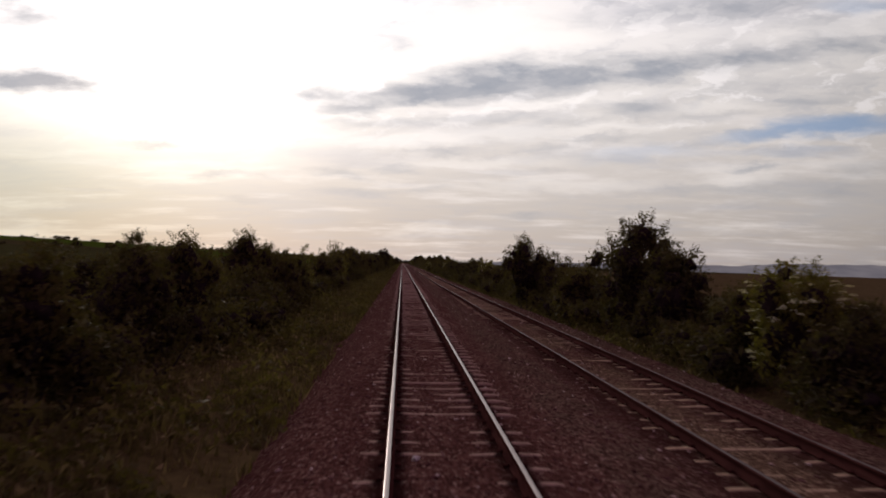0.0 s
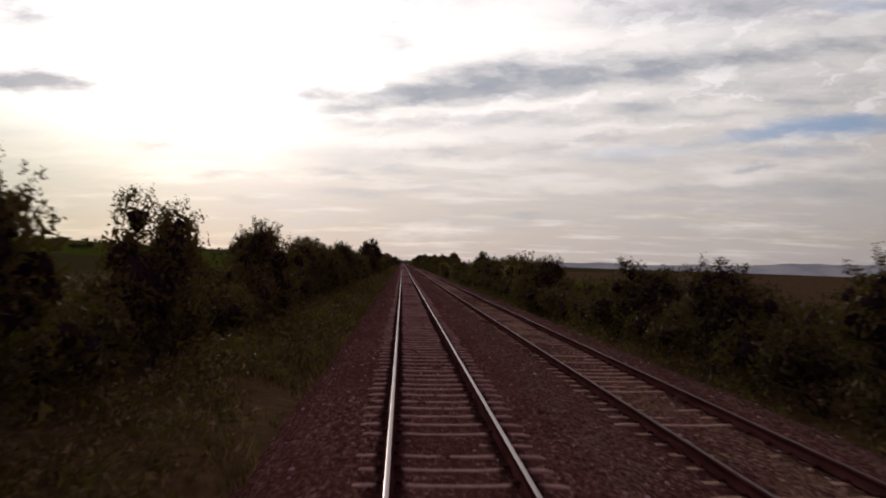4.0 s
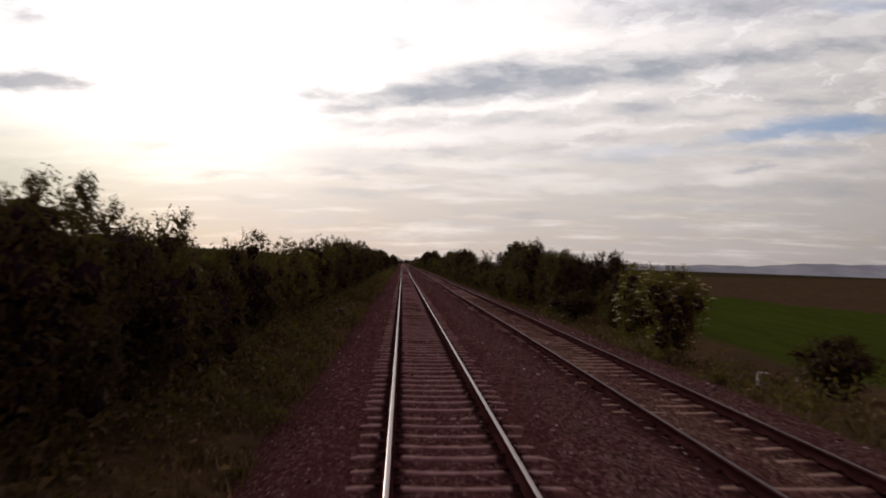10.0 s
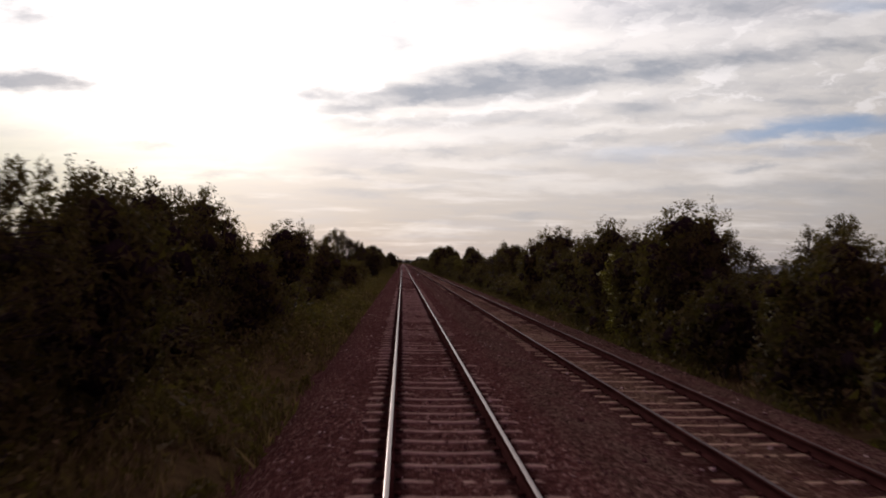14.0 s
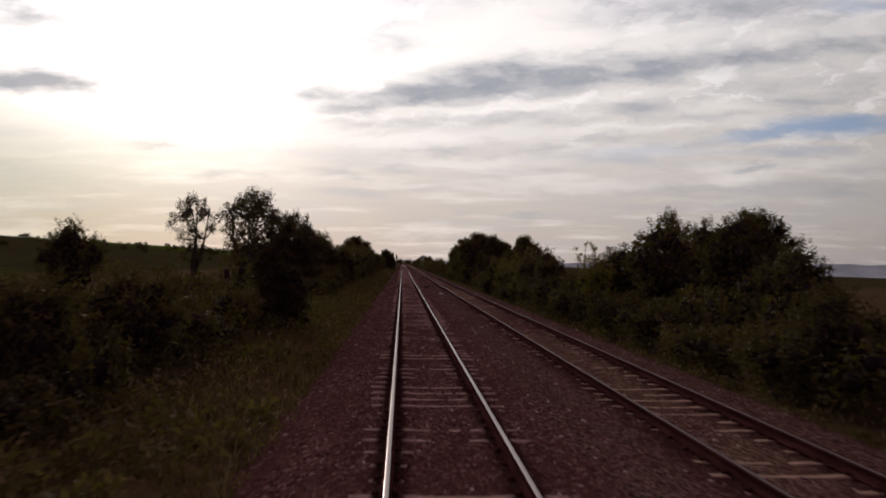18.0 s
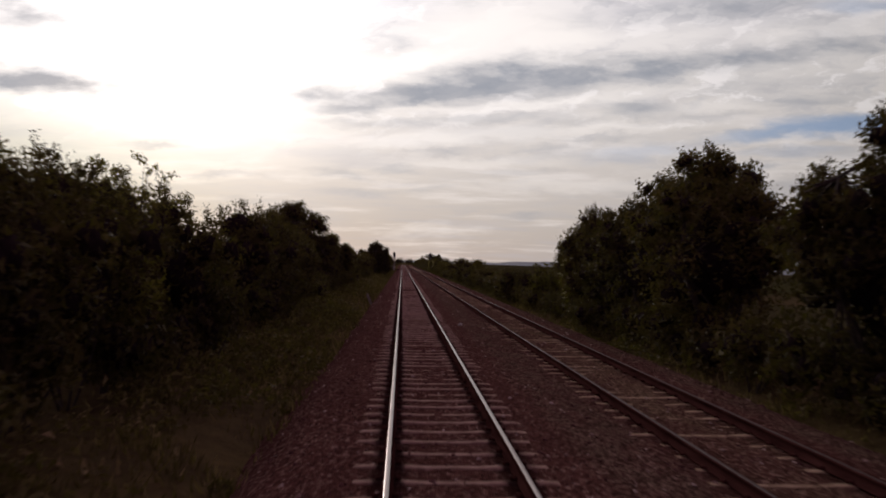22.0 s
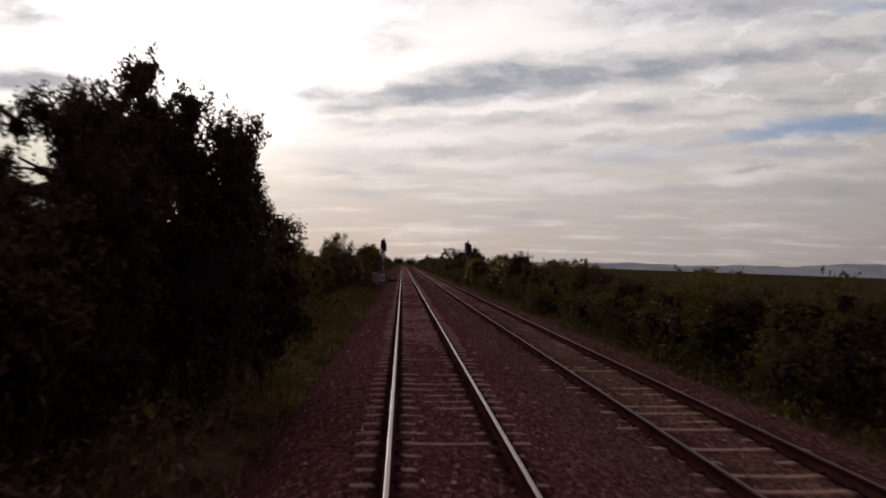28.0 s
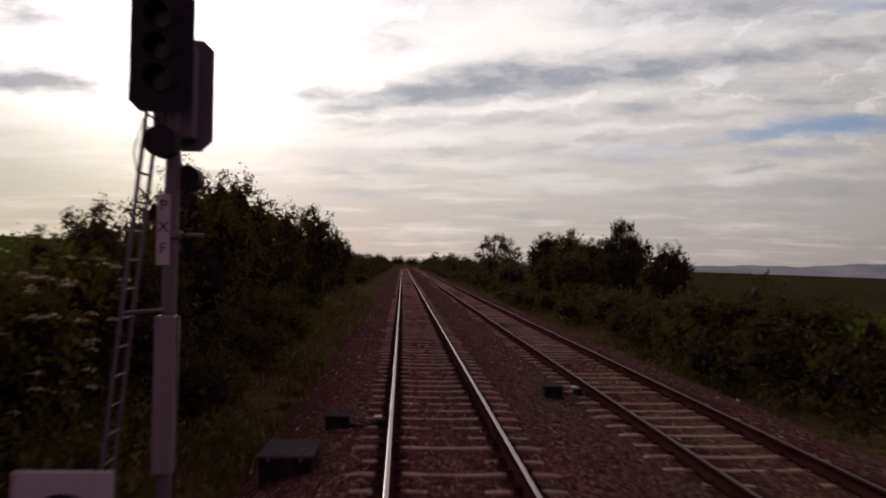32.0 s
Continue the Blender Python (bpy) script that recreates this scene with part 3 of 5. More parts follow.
def build_track(label, line, top_mat, concrete, phase, pitch, seed, near_from, near_to, dip):
    track = thing("railway_track", label, "railway track", "railway tracks", "structure")
    for side in (-1, 1):
        mesh_object("rail", rail_mesh("rail", side * 0.7525, line, top_mat, dip), None, track)
    rng = np.random.default_rng(seed)
    yy = np.arange(Y0 + phase, Y1, pitch)
    if phase == 0:
        yy = yy + lerp_table(yy, SLEEPER_DRIFT)
    xx = line(yy) + rng.normal(0, 0.012, len(yy))
    zz = rng.normal(0, 0.007, len(yy)) - dip
    v, f = sleeper_verts()
    mesh = raw_mesh("sleeper", v, f, concrete)
    singles = (yy > near_from) & (yy < near_to)
    for x, y, z in zip(xx[singles], yy[singles], zz[singles]):
        mesh_object("sleeper", mesh, None, track).location = (x, y, z)
    rest = np.stack([xx, yy, zz], -1)[~singles]
    far = mesh_object("sleepers_beyond", raw_mesh("sleepers_beyond", *many(v, f, rest), concrete), None, track)
    tagged(far, kind="stuff")
    # spring clips holding the rail foot
    clip = BOX_V * np.array([0.07, 0.06, 0.035])
    spots = np.concatenate([np.stack([xx + s * 0.7525 + o * 0.105, yy, zz - 0.135], -1) for s in (-1, 1) for o in (-1, 1)])
    spots = spots[(spots[:, 1] > 3) & (spots[:, 1] < 790)]
    tagged(mesh_object("rail_clips", raw_mesh("rail_clips", *many(clip, BOX_F, spots), RUST), None, track, "rusty spring clips on the rail foot"), kind="stuff")
    return track


build_track("straight main line with bright polished rails on concrete sleepers", lambda y: np.zeros_like(np.asarray(y, float)), POLISHED, CONCRETE, 0.0, 0.652, 5, 5.0, 199.0, 0.0)
build_track("parallel main line with dull brown rails on stained sleepers", far_x, DULL, CONCRETE_OLD, 0.3, 0.652, 6, 10.0, 204.0, FAR_DROP)

# ---- plants ----


def limb_mesh(name, limbs, mat):
    """Tapered five-sided limbs: (p0, p1, r0, r1)."""
    vs, fs = [], []
    for p0, p1, r0, r1 in limbs:
        p0, p1 = np.array(p0), np.array(p1)
        d = p1 - p0
        d = d / (np.linalg.norm(d) + 1e-6)
        a = np.cross(d, (0.3, 0.9, 0.1))
        a /= np.linalg.norm(a) + 1e-6
        b = np.cross(d, a)
        k = len(vs) * 10
        ring = [a * math.cos(i * 1.2566) + b * math.sin(i * 1.2566) for i in range(5)]
        vs.append([p0 + q * r0 for q in ring] + [p1 + q * r1 for q in ring])
        fs += [(k + i, k + (i + 1) % 5, k + 5 + (i + 1) % 5, k + 5 + i) for i in range(5)]
    return raw_mesh(name, np.array(vs).reshape(-1, 3), fs, mat)


def leaves(rng, centres, spread, count, size, long=1.0):
    """Leaf blades round each centre: folded diamonds of about that size."""
    n = len(centres) * count
    c = np.repeat(centres, count, 0) + rng.normal(0, 1, (n, 3)) * np.repeat(spread, count)[:, None] * (1, 1, 0.8)
    u = rng.normal(0, 1, (n, 3))
    u /= np.linalg.norm(u, axis=1)[:, None]
    w = np.cross(u, rng.normal(0, 1, (n, 3)))
    w /= np.linalg.norm(w, axis=1)[:, None]
    up = np.cross(u, w)
    s = (size * rng.uniform(0.6, 1.35, n))[:, None]
    q = np.stack([c - u * s * long, c + w * s * 0.8 + up * s * 0.15, c + u * s * long], 1)
    f = np.arange(n * 3).reshape(n, 3)
    return q.reshape(-1, 3), f


def lobes_of(rng, n, h, w, low, small, large, heart):
    """Round lobes (x, y, z, r) that fill a crown from low up to h and out to w."""
    cz, rz, rw = (h + low) / 2, (h - low) / 2, w / 2
    out = [(0, 0, cz - 0.1 * rz, heart * min(rw, rz))]
    for i in range(n):
        d = rng.normal(0, 1, 3)
        d /= np.linalg.norm(d)
        if i % 3 == 0:
            d[2] = abs(d[2])
        r = rng.uniform(small, large) * w
        k = rng.uniform(0.55, 1.0)
        out.append((d[0] * k * max(rw - r, 0.1), d[1] * k * max(rw - r, 0.1), cz + d[2] * k * max(rz - r, 0.1), r))
    q = np.array(out)
    top = (q[:, 2] + q[:, 3]).max()
    q[:, 2] += (h * 0.965 - top) * np.clip((q[:, 2] - low) / (top - low), 0, 1)
    wide = np.quantile(np.hypot(q[:, 0], q[:, 1]) + q[:, 3], 0.93)
    q[:, :2] *= min(rw / wide, 1.6) if wide else 1
    return q


def shell_points(rng, lobes, n, inside=0.8):
    """Spots just under the skin of the lobes, none deep inside another lobe."""
    area = lobes[:, 3] ** 2
    pick = rng.choice(len(lobes), n * 2, p=area / area.sum())
    d = rng.normal(0, 1, (n * 2, 3))
    d /= np.linalg.norm(d, axis=1)[:, None]
    p = lobes[pick, :3] + d * (lobes[pick, 3] * rng.uniform(0.88, 1.12, n * 2))[:, None]
    deep = (np.linalg.norm(p[:, None] - lobes[None, :, :3], axis=2) < inside * lobes[None, :, 3]).any(1)
    return p[~deep & (p[:, 2] > 0.0)][:n]


def ball(level):
    bm = bmesh.new()
    bmesh.ops.create_icosphere(bm, subdivisions=level, radius=1.0)
    v = np.array([q.co[:] for q in bm.verts])
    f = np.array([[q.index for q in face.verts] for face in bm.faces])
    bm.free()
    return v, f


HEARTS = ball(1), ball(2)


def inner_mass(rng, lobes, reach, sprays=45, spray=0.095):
    """Ragged mass deep in each lobe, coloured dark as inner shade, and sprays of coarse leaves round it, as two
    meshes' worth.
    """
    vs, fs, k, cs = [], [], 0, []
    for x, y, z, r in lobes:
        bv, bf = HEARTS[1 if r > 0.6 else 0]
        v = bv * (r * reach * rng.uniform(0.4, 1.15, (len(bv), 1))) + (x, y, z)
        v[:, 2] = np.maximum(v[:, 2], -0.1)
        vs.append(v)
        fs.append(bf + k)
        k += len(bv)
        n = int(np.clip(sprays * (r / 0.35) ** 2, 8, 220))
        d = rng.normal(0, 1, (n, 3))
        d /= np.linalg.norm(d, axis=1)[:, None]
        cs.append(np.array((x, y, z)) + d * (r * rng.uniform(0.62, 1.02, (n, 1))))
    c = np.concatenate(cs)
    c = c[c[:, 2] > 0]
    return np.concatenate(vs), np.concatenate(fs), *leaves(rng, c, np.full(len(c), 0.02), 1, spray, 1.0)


# kind: lobes, small, large, heart, clumps, leaves each, spread, leaf size, how solid
FORMS = {
    "bush": (22, 0.10, 0.20, 0.78, 250, 9, 0.085, 0.049, 0.70),
    "low": (10, 0.13, 0.23, 0.68, 125, 8, 0.09, 0.056, 0.55),
    "scrub": (7, 0.15, 0.25, 0.66, 58, 6, 0.11, 0.076, 0.54),
    "elder": (18, 0.11, 0.20, 0.74, 240, 9, 0.09, 0.052, 0.70),
    "whippy": (14, 0.11, 0.20, 0.70, 150, 9, 0.10, 0.054, 0.45),
    "airy": (64, 0.045, 0.085, 0.25, 620, 8, 0.11, 0.052, 0.30),
    "tree": (58, 0.065, 0.125, 0.80, 740, 10, 0.11, 0.066, 0.70),
    "oak": (84, 0.055, 0.105, 0.74, 900, 10, 0.10, 0.070, 0.72),
}


def make_plant(kind, seed, h, w):
    """A unit plant at the origin, buried 0.1 m: its parts' meshes."""
    rng = np.random.default_rng(seed)
    limbs, shoots, flowers = [], [], None
    mat = {"elder": LEAF_PALE, "whippy": LEAF_PALE, "oak": LEAF_OAK}.get(kind, LEAF)
    trunk_like = kind in ("tree", "oak", "airy")
    count, small, large, heart, clumps, per, spread, size, solid = FORMS[kind]
    low = {"airy": 0.06, "oak": 0.0}.get(kind, 0.0) * h
    lobes = lobes_of(rng, count, h * (0.76 if kind == "whippy" else 1.0), w, low, small, large, heart)
    if kind == "whippy":
        for _ in range(30):
            a, r = rng.uniform(0, 6.28), rng.uniform(0, 0.42) * w
            b = np.array((r * math.cos(a), r * math.sin(a), h * 0.5))
            e = b * (1.2, 1.2, 1) + np.array((0, 0, h * rng.uniform(0.22, 0.44))) + rng.normal(0, 0.16, 3)
            e[2] = min(e[2], h * 0.95)
            shoots.append((b, e))
            shoots.append((e, e + np.array((rng.normal(0, 0.12), rng.normal(0, 0.12), rng.uniform(0.0, 0.05) * h))))
    c = shell_points(rng, lobes, clumps)
    v, f = leaves(rng, c, spread * rng.uniform(0.7, 1.3, len(c)), per, size)
    core_v, core_f, v2, f2 = inner_mass(rng, lobes, solid, {"airy": 30, "scrub": 26, "low": 40, "bush": 44, "tree": 60, "oak": 64}.get(kind, 48))
    f = np.concatenate([f, f2 + len(v)])
    v = np.concatenate([v, v2])
    if kind in ("bush", "tree", "oak", "elder"):
        # leafy leaders standing out of the crown
        for q in c[np.argsort(-c[:, 2] - 0.15 * rng.random(len(c)))[: len(c) // 5 : 5]]:
            e = q + np.array((rng.normal(0, 0.10), rng.normal(0, 0.10), rng.uniform(0.15, 0.42)))
            e[2] = min(e[2], h * 1.02)
            shoots.append((q, e))
    sprig_c = []
    for b, e in shoots:
        b, e = np.array(b), np.array(e)
        if kind == "whippy":
            limbs.append((b, e, 0.014, 0.004))
        sprig_c += [b + (e - b) * t for t in np.linspace(0.1, 1.0, 8)]
    # sprigs that break the outline
    for q in c[np.argsort(-c[:, 2])[: 0 if kind == "scrub" else len(c) // 7]]:
        d = q - np.array((0, 0, h * 0.4))
        d = d / np.linalg.norm(d) + np.array((0, 0, 0.25)) + rng.normal(0, 0.35, 3)
        e = q + d / np.linalg.norm(d) * (spread + rng.uniform(0.03, 0.22))
        e[2] = min(e[2], h)
        sprig_c += [q + (e - q) * t for t in (0.5, 0.75, 1.0)]
    if sprig_c:
        v2, f2 = leaves(rng, np.array(sprig_c), np.full(len(sprig_c), 0.05), 5, size * 0.72, 1.0)
        f = np.concatenate([f, f2 + len(v)])
        v = np.concatenate([v, v2])
    crown = raw_mesh("crown", v, f, mat)
    if kind == "elder":
        top = c[np.argsort(-(c[:, 2] + 0.5 * np.hypot(c[:, 0], c[:, 1])))[:200:2]]
        top = top + (top - (0, 0, h * 0.4)) * 0.09
        umbel = np.repeat(top, 26, 0)
        turn, away = rng.uniform(0, 6.28, len(umbel)), 0.11 * rng.random(len(umbel)) ** 0.5
        umbel = umbel + np.stack([away * np.cos(turn), away * np.sin(turn), 0.02 - away * 0.35], -1)
        fv, ff = leaves(rng, umbel, np.full(len(umbel), 0.006), 1, 0.022)
        flowers = raw_mesh("blossom", fv, ff, BLOSSOM)
    # stems
    stems = 1 if kind == "oak" else (3 if trunk_like else 5)
    r0 = 0.024 * h if trunk_like else 0.03
    heads = []
    for i in range(stems):
        a = rng.uniform(0, 6.28)
        k = 0.04 if stems == 1 else 0.22
        top_p = np.array((math.cos(a) * k * w, math.sin(a) * k * w, h * (0.45 if trunk_like else 0.35)))
        foot = np.array((0, 0, -0.3))
        mid = (foot + top_p) / 2 + rng.normal(0, 0.03 * w, 3) * (1, 1, 0)
        limbs += [(foot, mid, r0, r0 * 0.75), (mid, top_p, r0 * 0.75, r0 * 0.5)]
        heads.append(top_p)
        if trunk_like:
            t2 = top_p + np.array((rng.normal(0, 0.06 * w), rng.normal(0, 0.06 * w), h * 0.3))
            limbs.append((top_p, t2, r0 * 0.5, r0 * 0.25))
            heads += [t2, mid * 0.2 + top_p * 0.8]
    heads = np.array(heads)
    tips = np.concatenate([lobes[1:, :3], c[:: 9 if kind == "airy" else 25]])
    for q in tips:
        g = heads[np.argmin(np.linalg.norm(heads - q, axis=1))]
        m = (g + q) / 2 + rng.normal(0, 0.05 * w, 3) * (1, 1, 0.5)
        limbs += [(g, m, r0 * 0.24, r0 * 0.14), (m, q, r0 * 0.14, 0.005)]
    return limb_mesh("trunk" if trunk_like else "stem", limbs, BARK), crown, flowers, raw_mesh("thicket", core_v, core_f, SHADE_CORE)


# kind: variants of (height, width)
KINDS = {
    "bush": [(2.2, 2.2), (2.6, 2.6), (3.2, 2.8), (3.0, 2.2), (3.8, 3.0)],
    "low": [(1.5, 2.2), (1.3, 2.5), (1.8, 2.3), (1.4, 1.8)],
    "elder": [(2.8, 2.6), (3.2, 3.0)],
    "whippy": [(3.0, 2.0), (4.0, 2.2)],
    "airy": [(4.5, 3.2), (6.0, 4.2)],
    "tree": [(6.0, 4.6), (7.0, 6.0)],
    "oak": [(6.5, 4.6), (6.5, 4.2)],
}
NAMES = {
    "bush": ("hawthorn_bush", "dense dark-green hawthorn bush on the railway bank", "bush", "lineside bushes"),
    "low": ("bramble_bush", "low dark bramble and hawthorn scrub beside the ballast", "bush", "lineside bushes"),
    "elder": ("elder_bush", "green elder bush dotted with flat cream blossom", "bush", "elder bushes"),
    "whippy": ("sallow_bush", "pale-green sallow bush with thin upright wind-bent shoots", "bush", "sallow bushes"),
    "airy": ("thorn_tree", "open thorn tree with sky showing between branches", "tree", "lineside trees"),
    "tree": ("field_maple", "broad dark leafy tree rising above the hedge", "tree", "lineside trees"),
    "oak": ("oak_tree", "dark young oak with big leaf clumps and gaps", "tree", "lineside trees"),
}
MODELS = {}
for kind, sizes in KINDS.items():
    for i, (h, w) in enumerate(sizes):
        MODELS.setdefault(kind, []).append((h, w, make_plant(kind, 11 * i + len(kind) * 7 + 1, h, w)))
PLANT_RNG = np.random.default_rng(21)


def plant(kind, x, y, top, width):
    """One plant whose top reaches the height top over the rails."""
    base = float(ground_height(x, y))
    height = max(top - base, 0.7) * {"whippy": 1.0, "oak": 1.07, "tree": 1.03, "airy": 1.03}.get(kind, 1.01)
    width *= 1.08
    width = max(width, height * {"bush": 0.72, "elder": 0.75, "low": 1.0, "oak": 0.5, "airy": 0.45, "whippy": 0.45}.get(kind, 0.6))
    models = MODELS[kind]
    score = [abs(math.log(height / h)) + 0.6 * abs(math.log(width / w)) + PLANT_RNG.uniform(0, 0.35) for h, w, _ in models]
    h, w, meshes = models[int(np.argmin(score))]
    name, label, category, group = NAMES[kind]
    ob = thing(name, label, category, group)
    k = min(max(width / w, 0.6 * height / h), 1.7 * height / h)
    ob.matrix_basis = Matrix.LocRotScale((x, y, base), Euler((0, 0, PLANT_RNG.uniform(0, 6.28))), (k, k, height / h))
    # twigs: the dark core that paints shade into the crown
    stems, crown, flowers, twigs = meshes
    mesh_object(stems.name.split(".")[0], stems, None, ob)
    mesh_object("crown", crown, None, ob)
    tagged(mesh_object("thicket", twigs, None, ob, "dark core standing in for shade inside the crown"), kind="stuff")
    if flowers:
        mesh_object("blossom", flowers, None, ob, "cream blossom heads")


plant("bush", -6.6, 12.7, 2.4, 2.1)
plant("bush", 8.2, 14.9, 1.6, 2.0)
plant("elder", 8.2, 17.0, 2.6, 2.1)
plant("bush", -6.6, 17.2, 2.8, 2.0)
plant("bush", 8.2, 19.4, 1.9, 2.0)
plant("bush", -8.6, 20.0, 2.6, 2.6)
plant("bush", -6.6, 22.3, 3.0, 2.3)
plant("bush", -8.8, 27.0, 2.7, 2.8)
plant("low", -7.0, 31.0, 2.0, 2.8)
plant("bush", 8.2, 25.0, 3.0, 2.0)
plant("bush", 7.8, 28.3, 4.2, 2.6)
plant("bush", -7.6, 36.1, 3.6, 2.0)
plant("bush", 7.7, 37.2, 2.4, 2.7)
plant("bush", 8.2, 37.8, 2.3, 2.0)
plant("bush", -7.6, 38.2, 3.2, 2.0)
plant("bush", -6.6, 39.0, 2.5, 2.0)
plant("bush", -7.6, 39.8, 3.0, 2.0)
plant("bush", 8.2, 41.5, 2.3, 2.0)
plant("bush", -6.6, 42.2, 2.7, 2.0)
plant("bush", 8.2, 44.0, 2.7, 2.5)
plant("bush", 8.2, 46.4, 3.0, 2.0)
plant("whippy", -6.6, 46.7, 3.2, 2.0)
plant("bush", 6.9, 46.8, 4.0, 2.0)
plant("bush", -6.6, 55.0, 2.8, 2.7)
plant("bush", -6.6, 56.9, 2.4, 2.0)
plant("bush", -6.6, 59.0, 2.4, 2.0)
plant("bush", 8.2, 59.3, 2.0, 2.0)
plant("bush", -6.6, 61.6, 2.8, 2.0)
plant("bush", 8.2, 61.9, 1.9, 2.2)
plant("bush", 8.2, 67.7, 2.3, 2.2)
plant("bush", -6.6, 67.8, 3.0, 2.0)
plant("whippy", -6.6, 73.6, 3.3, 2.0)
plant("bush", -6.6, 79.0, 2.5, 2.0)
plant("bush", 8.2, 79.1, 1.8, 2.7)
plant("elder", 8.2, 81.0, 2.3, 2.0)
plant("bush", 8.2, 82.2, 2.3, 2.0)
plant("bush", -6.6, 82.9, 2.4, 2.1)
plant("whippy", 8.2, 83.1, 2.7, 2.0)
plant("bush", -6.6, 88.0, 2.8, 2.0)
plant("bush", 8.2, 89.4, 2.3, 2.0)
plant("bush", 8.2, 91.8, 2.8, 2.0)
plant("bush", 8.2, 93.2, 2.9, 2.5)
plant("airy", -6.6, 95.1, 3.9, 2.0)
plant("bush", 8.2, 96.5, 2.8, 2.4)
plant("bush", -6.6, 99.1, 3.7, 2.0)
plant("bush", 8.2, 101.4, 2.6, 2.9)
plant("bush", -6.6, 107.2, 3.9, 2.5)
plant("bush", 7.7, 108.0, 2.5, 2.7)
plant("bush", 8.2, 115.7, 2.5, 3.2)
plant("bush", -6.1, 120.7, 3.8, 2.7)
plant("bush", -6.6, 134.5, 3.5, 2.2)
plant("bush", 8.2, 135.0, 2.8, 2.2)
plant("bush", -6.6, 137.5, 3.5, 2.4)
plant("bush", 8.2, 138.1, 2.6, 2.4)
plant("bush", -6.6, 140.8, 3.3, 2.4)
plant("bush", 8.2, 141.3, 2.8, 2.0)
plant("bush", -6.6, 144.2, 3.5, 2.0)
plant("whippy", 8.2, 144.3, 3.3, 2.0)
plant("bush", -12.1, 146.1, 4.2, 2.7)
plant("airy", -6.6, 146.6, 3.3, 2.0)
plant("bush", -6.6, 148.1, 3.5, 3.3)
plant("elder", 8.2, 148.5, 2.7, 2.0)
plant("bush", -12.6, 149.7, 4.2, 2.7)
plant("bush", 8.2, 150.1, 2.8, 2.0)
plant("bush", 8.2, 151.4, 2.5, 3.1)
plant("bush", 8.2, 153.0, 2.9, 2.3)
plant("bush", -6.6, 155.5, 3.5, 2.0)
plant("bush", 8.2, 157.1, 2.7, 2.0)
plant("bush", 8.2, 161.8, 2.9, 2.7)
plant("bush", -6.6, 163.0, 4.1, 2.8)
plant("bush", -6.6, 165.4, 3.9, 2.0)
plant("bush", -6.6, 167.4, 3.8, 2.0)
plant("bush", 8.2, 167.6, 2.4, 2.5)
plant("bush", -6.6, 168.9, 3.7, 2.0)
plant("bush", 8.2, 169.4, 2.6, 2.0)
plant("bush", -6.6, 171.6, 3.9, 2.4)
plant("bush", 8.2, 172.7, 2.5, 2.0)
plant("whippy", -15.6, 174.3, 6.8, 3.8)
plant("bush", 8.2, 174.8, 2.4, 2.0)
plant("bush", 8.2, 177.4, 2.3, 2.0)
plant("bush", -6.6, 179.6, 3.6, 2.0)
plant("whippy", 8.2, 182.2, 2.6, 2.0)
plant("bush", -6.6, 184.1, 3.3, 2.4)
plant("bush", -6.6, 192.1, 2.9, 3.1)
plant("bush", -6.6, 194.4, 3.0, 2.0)
plant("airy", -14.6, 194.8, 5.4, 3.4)
plant("bush", -6.6, 196.9, 3.3, 2.0)
plant("tree", 10.8, 199.5, 3.9, 2.8)
plant("bush", 8.2, 200.3, 1.5, 2.9)
plant("whippy", -6.6, 200.4, 3.1, 2.0)
plant("bush", 8.2, 202.9, 2.4, 2.0)
plant("tree", -14.6, 206.0, 5.7, 3.4)
plant("bush", -6.6, 206.2, 2.9, 2.4)
plant("bush", 8.2, 206.7, 2.8, 2.0)
plant("bush", 8.2, 208.1, 0.7, 3.2)
plant("bush", -5.6, 208.9, 3.1, 2.0)
plant("tree", -5.6, 209.5, 3.8, 2.8)
plant("bush", -14.6, 211.2, 5.6, 3.2)
plant("oak", -5.5, 212.4, 5.6, 3.5)
plant("elder", 8.2, 214.4, 2.1, 2.0)
plant("airy", 8.2, 216.6, 2.9, 2.0)
plant("bush", 8.2, 220.0, 2.7, 2.0)
plant("bush", -5.6, 220.2, 3.2, 2.0)
plant("bush", -5.6, 225.2, 3.0, 2.4)
plant("bush", -5.6, 227.4, 3.4, 2.0)
plant("bush", -5.6, 231.1, 3.3, 2.0)
plant("bush", -5.6, 232.2, 2.9, 2.0)
plant("airy", -5.6, 234.0, 3.5, 2.0)
plant("bush", -5.6, 235.9, 3.1, 2.0)
plant("bush", -5.6, 238.2, 2.8, 2.0)
plant("bush", 9.3, 238.4, 0.75, 2.0)
plant("bush", -5.6, 241.2, 2.8, 2.0)
plant("elder", 7.8, 244.9, 2.4, 2.0)
plant("bush", -5.6, 246.4, 3.1, 2.1)
plant("elder", 8.0, 248.2, 2.3, 2.0)
plant("whippy", -5.6, 252.0, 3.2, 2.0)
plant("bush", -5.6, 253.4, 2.7, 2.0)
plant("bush", 8.9, 254.6, 1.6, 2.0)
plant("bush", -5.6, 255.2, 2.6, 2.0)
plant("whippy", -5.6, 258.4, 3.3, 2.0)
plant("bush", 10.2, 266.2, 3.0, 2.4)
plant("bush", 8.1, 261.4, 2.6, 1.8)
plant("whippy", -5.6, 260.3, 3.2, 2.0)
plant("bush", 8.2, 261.9, 3.0, 2.0)
plant("bush", -5.6, 263.9, 3.3, 2.0)
plant("bush", 8.2, 264.2, 3.0, 2.0)
plant("bush", 11.4, 265.6, 3.1, 2.0)
plant("bush", 8.2, 267.1, 3.0, 2.0)
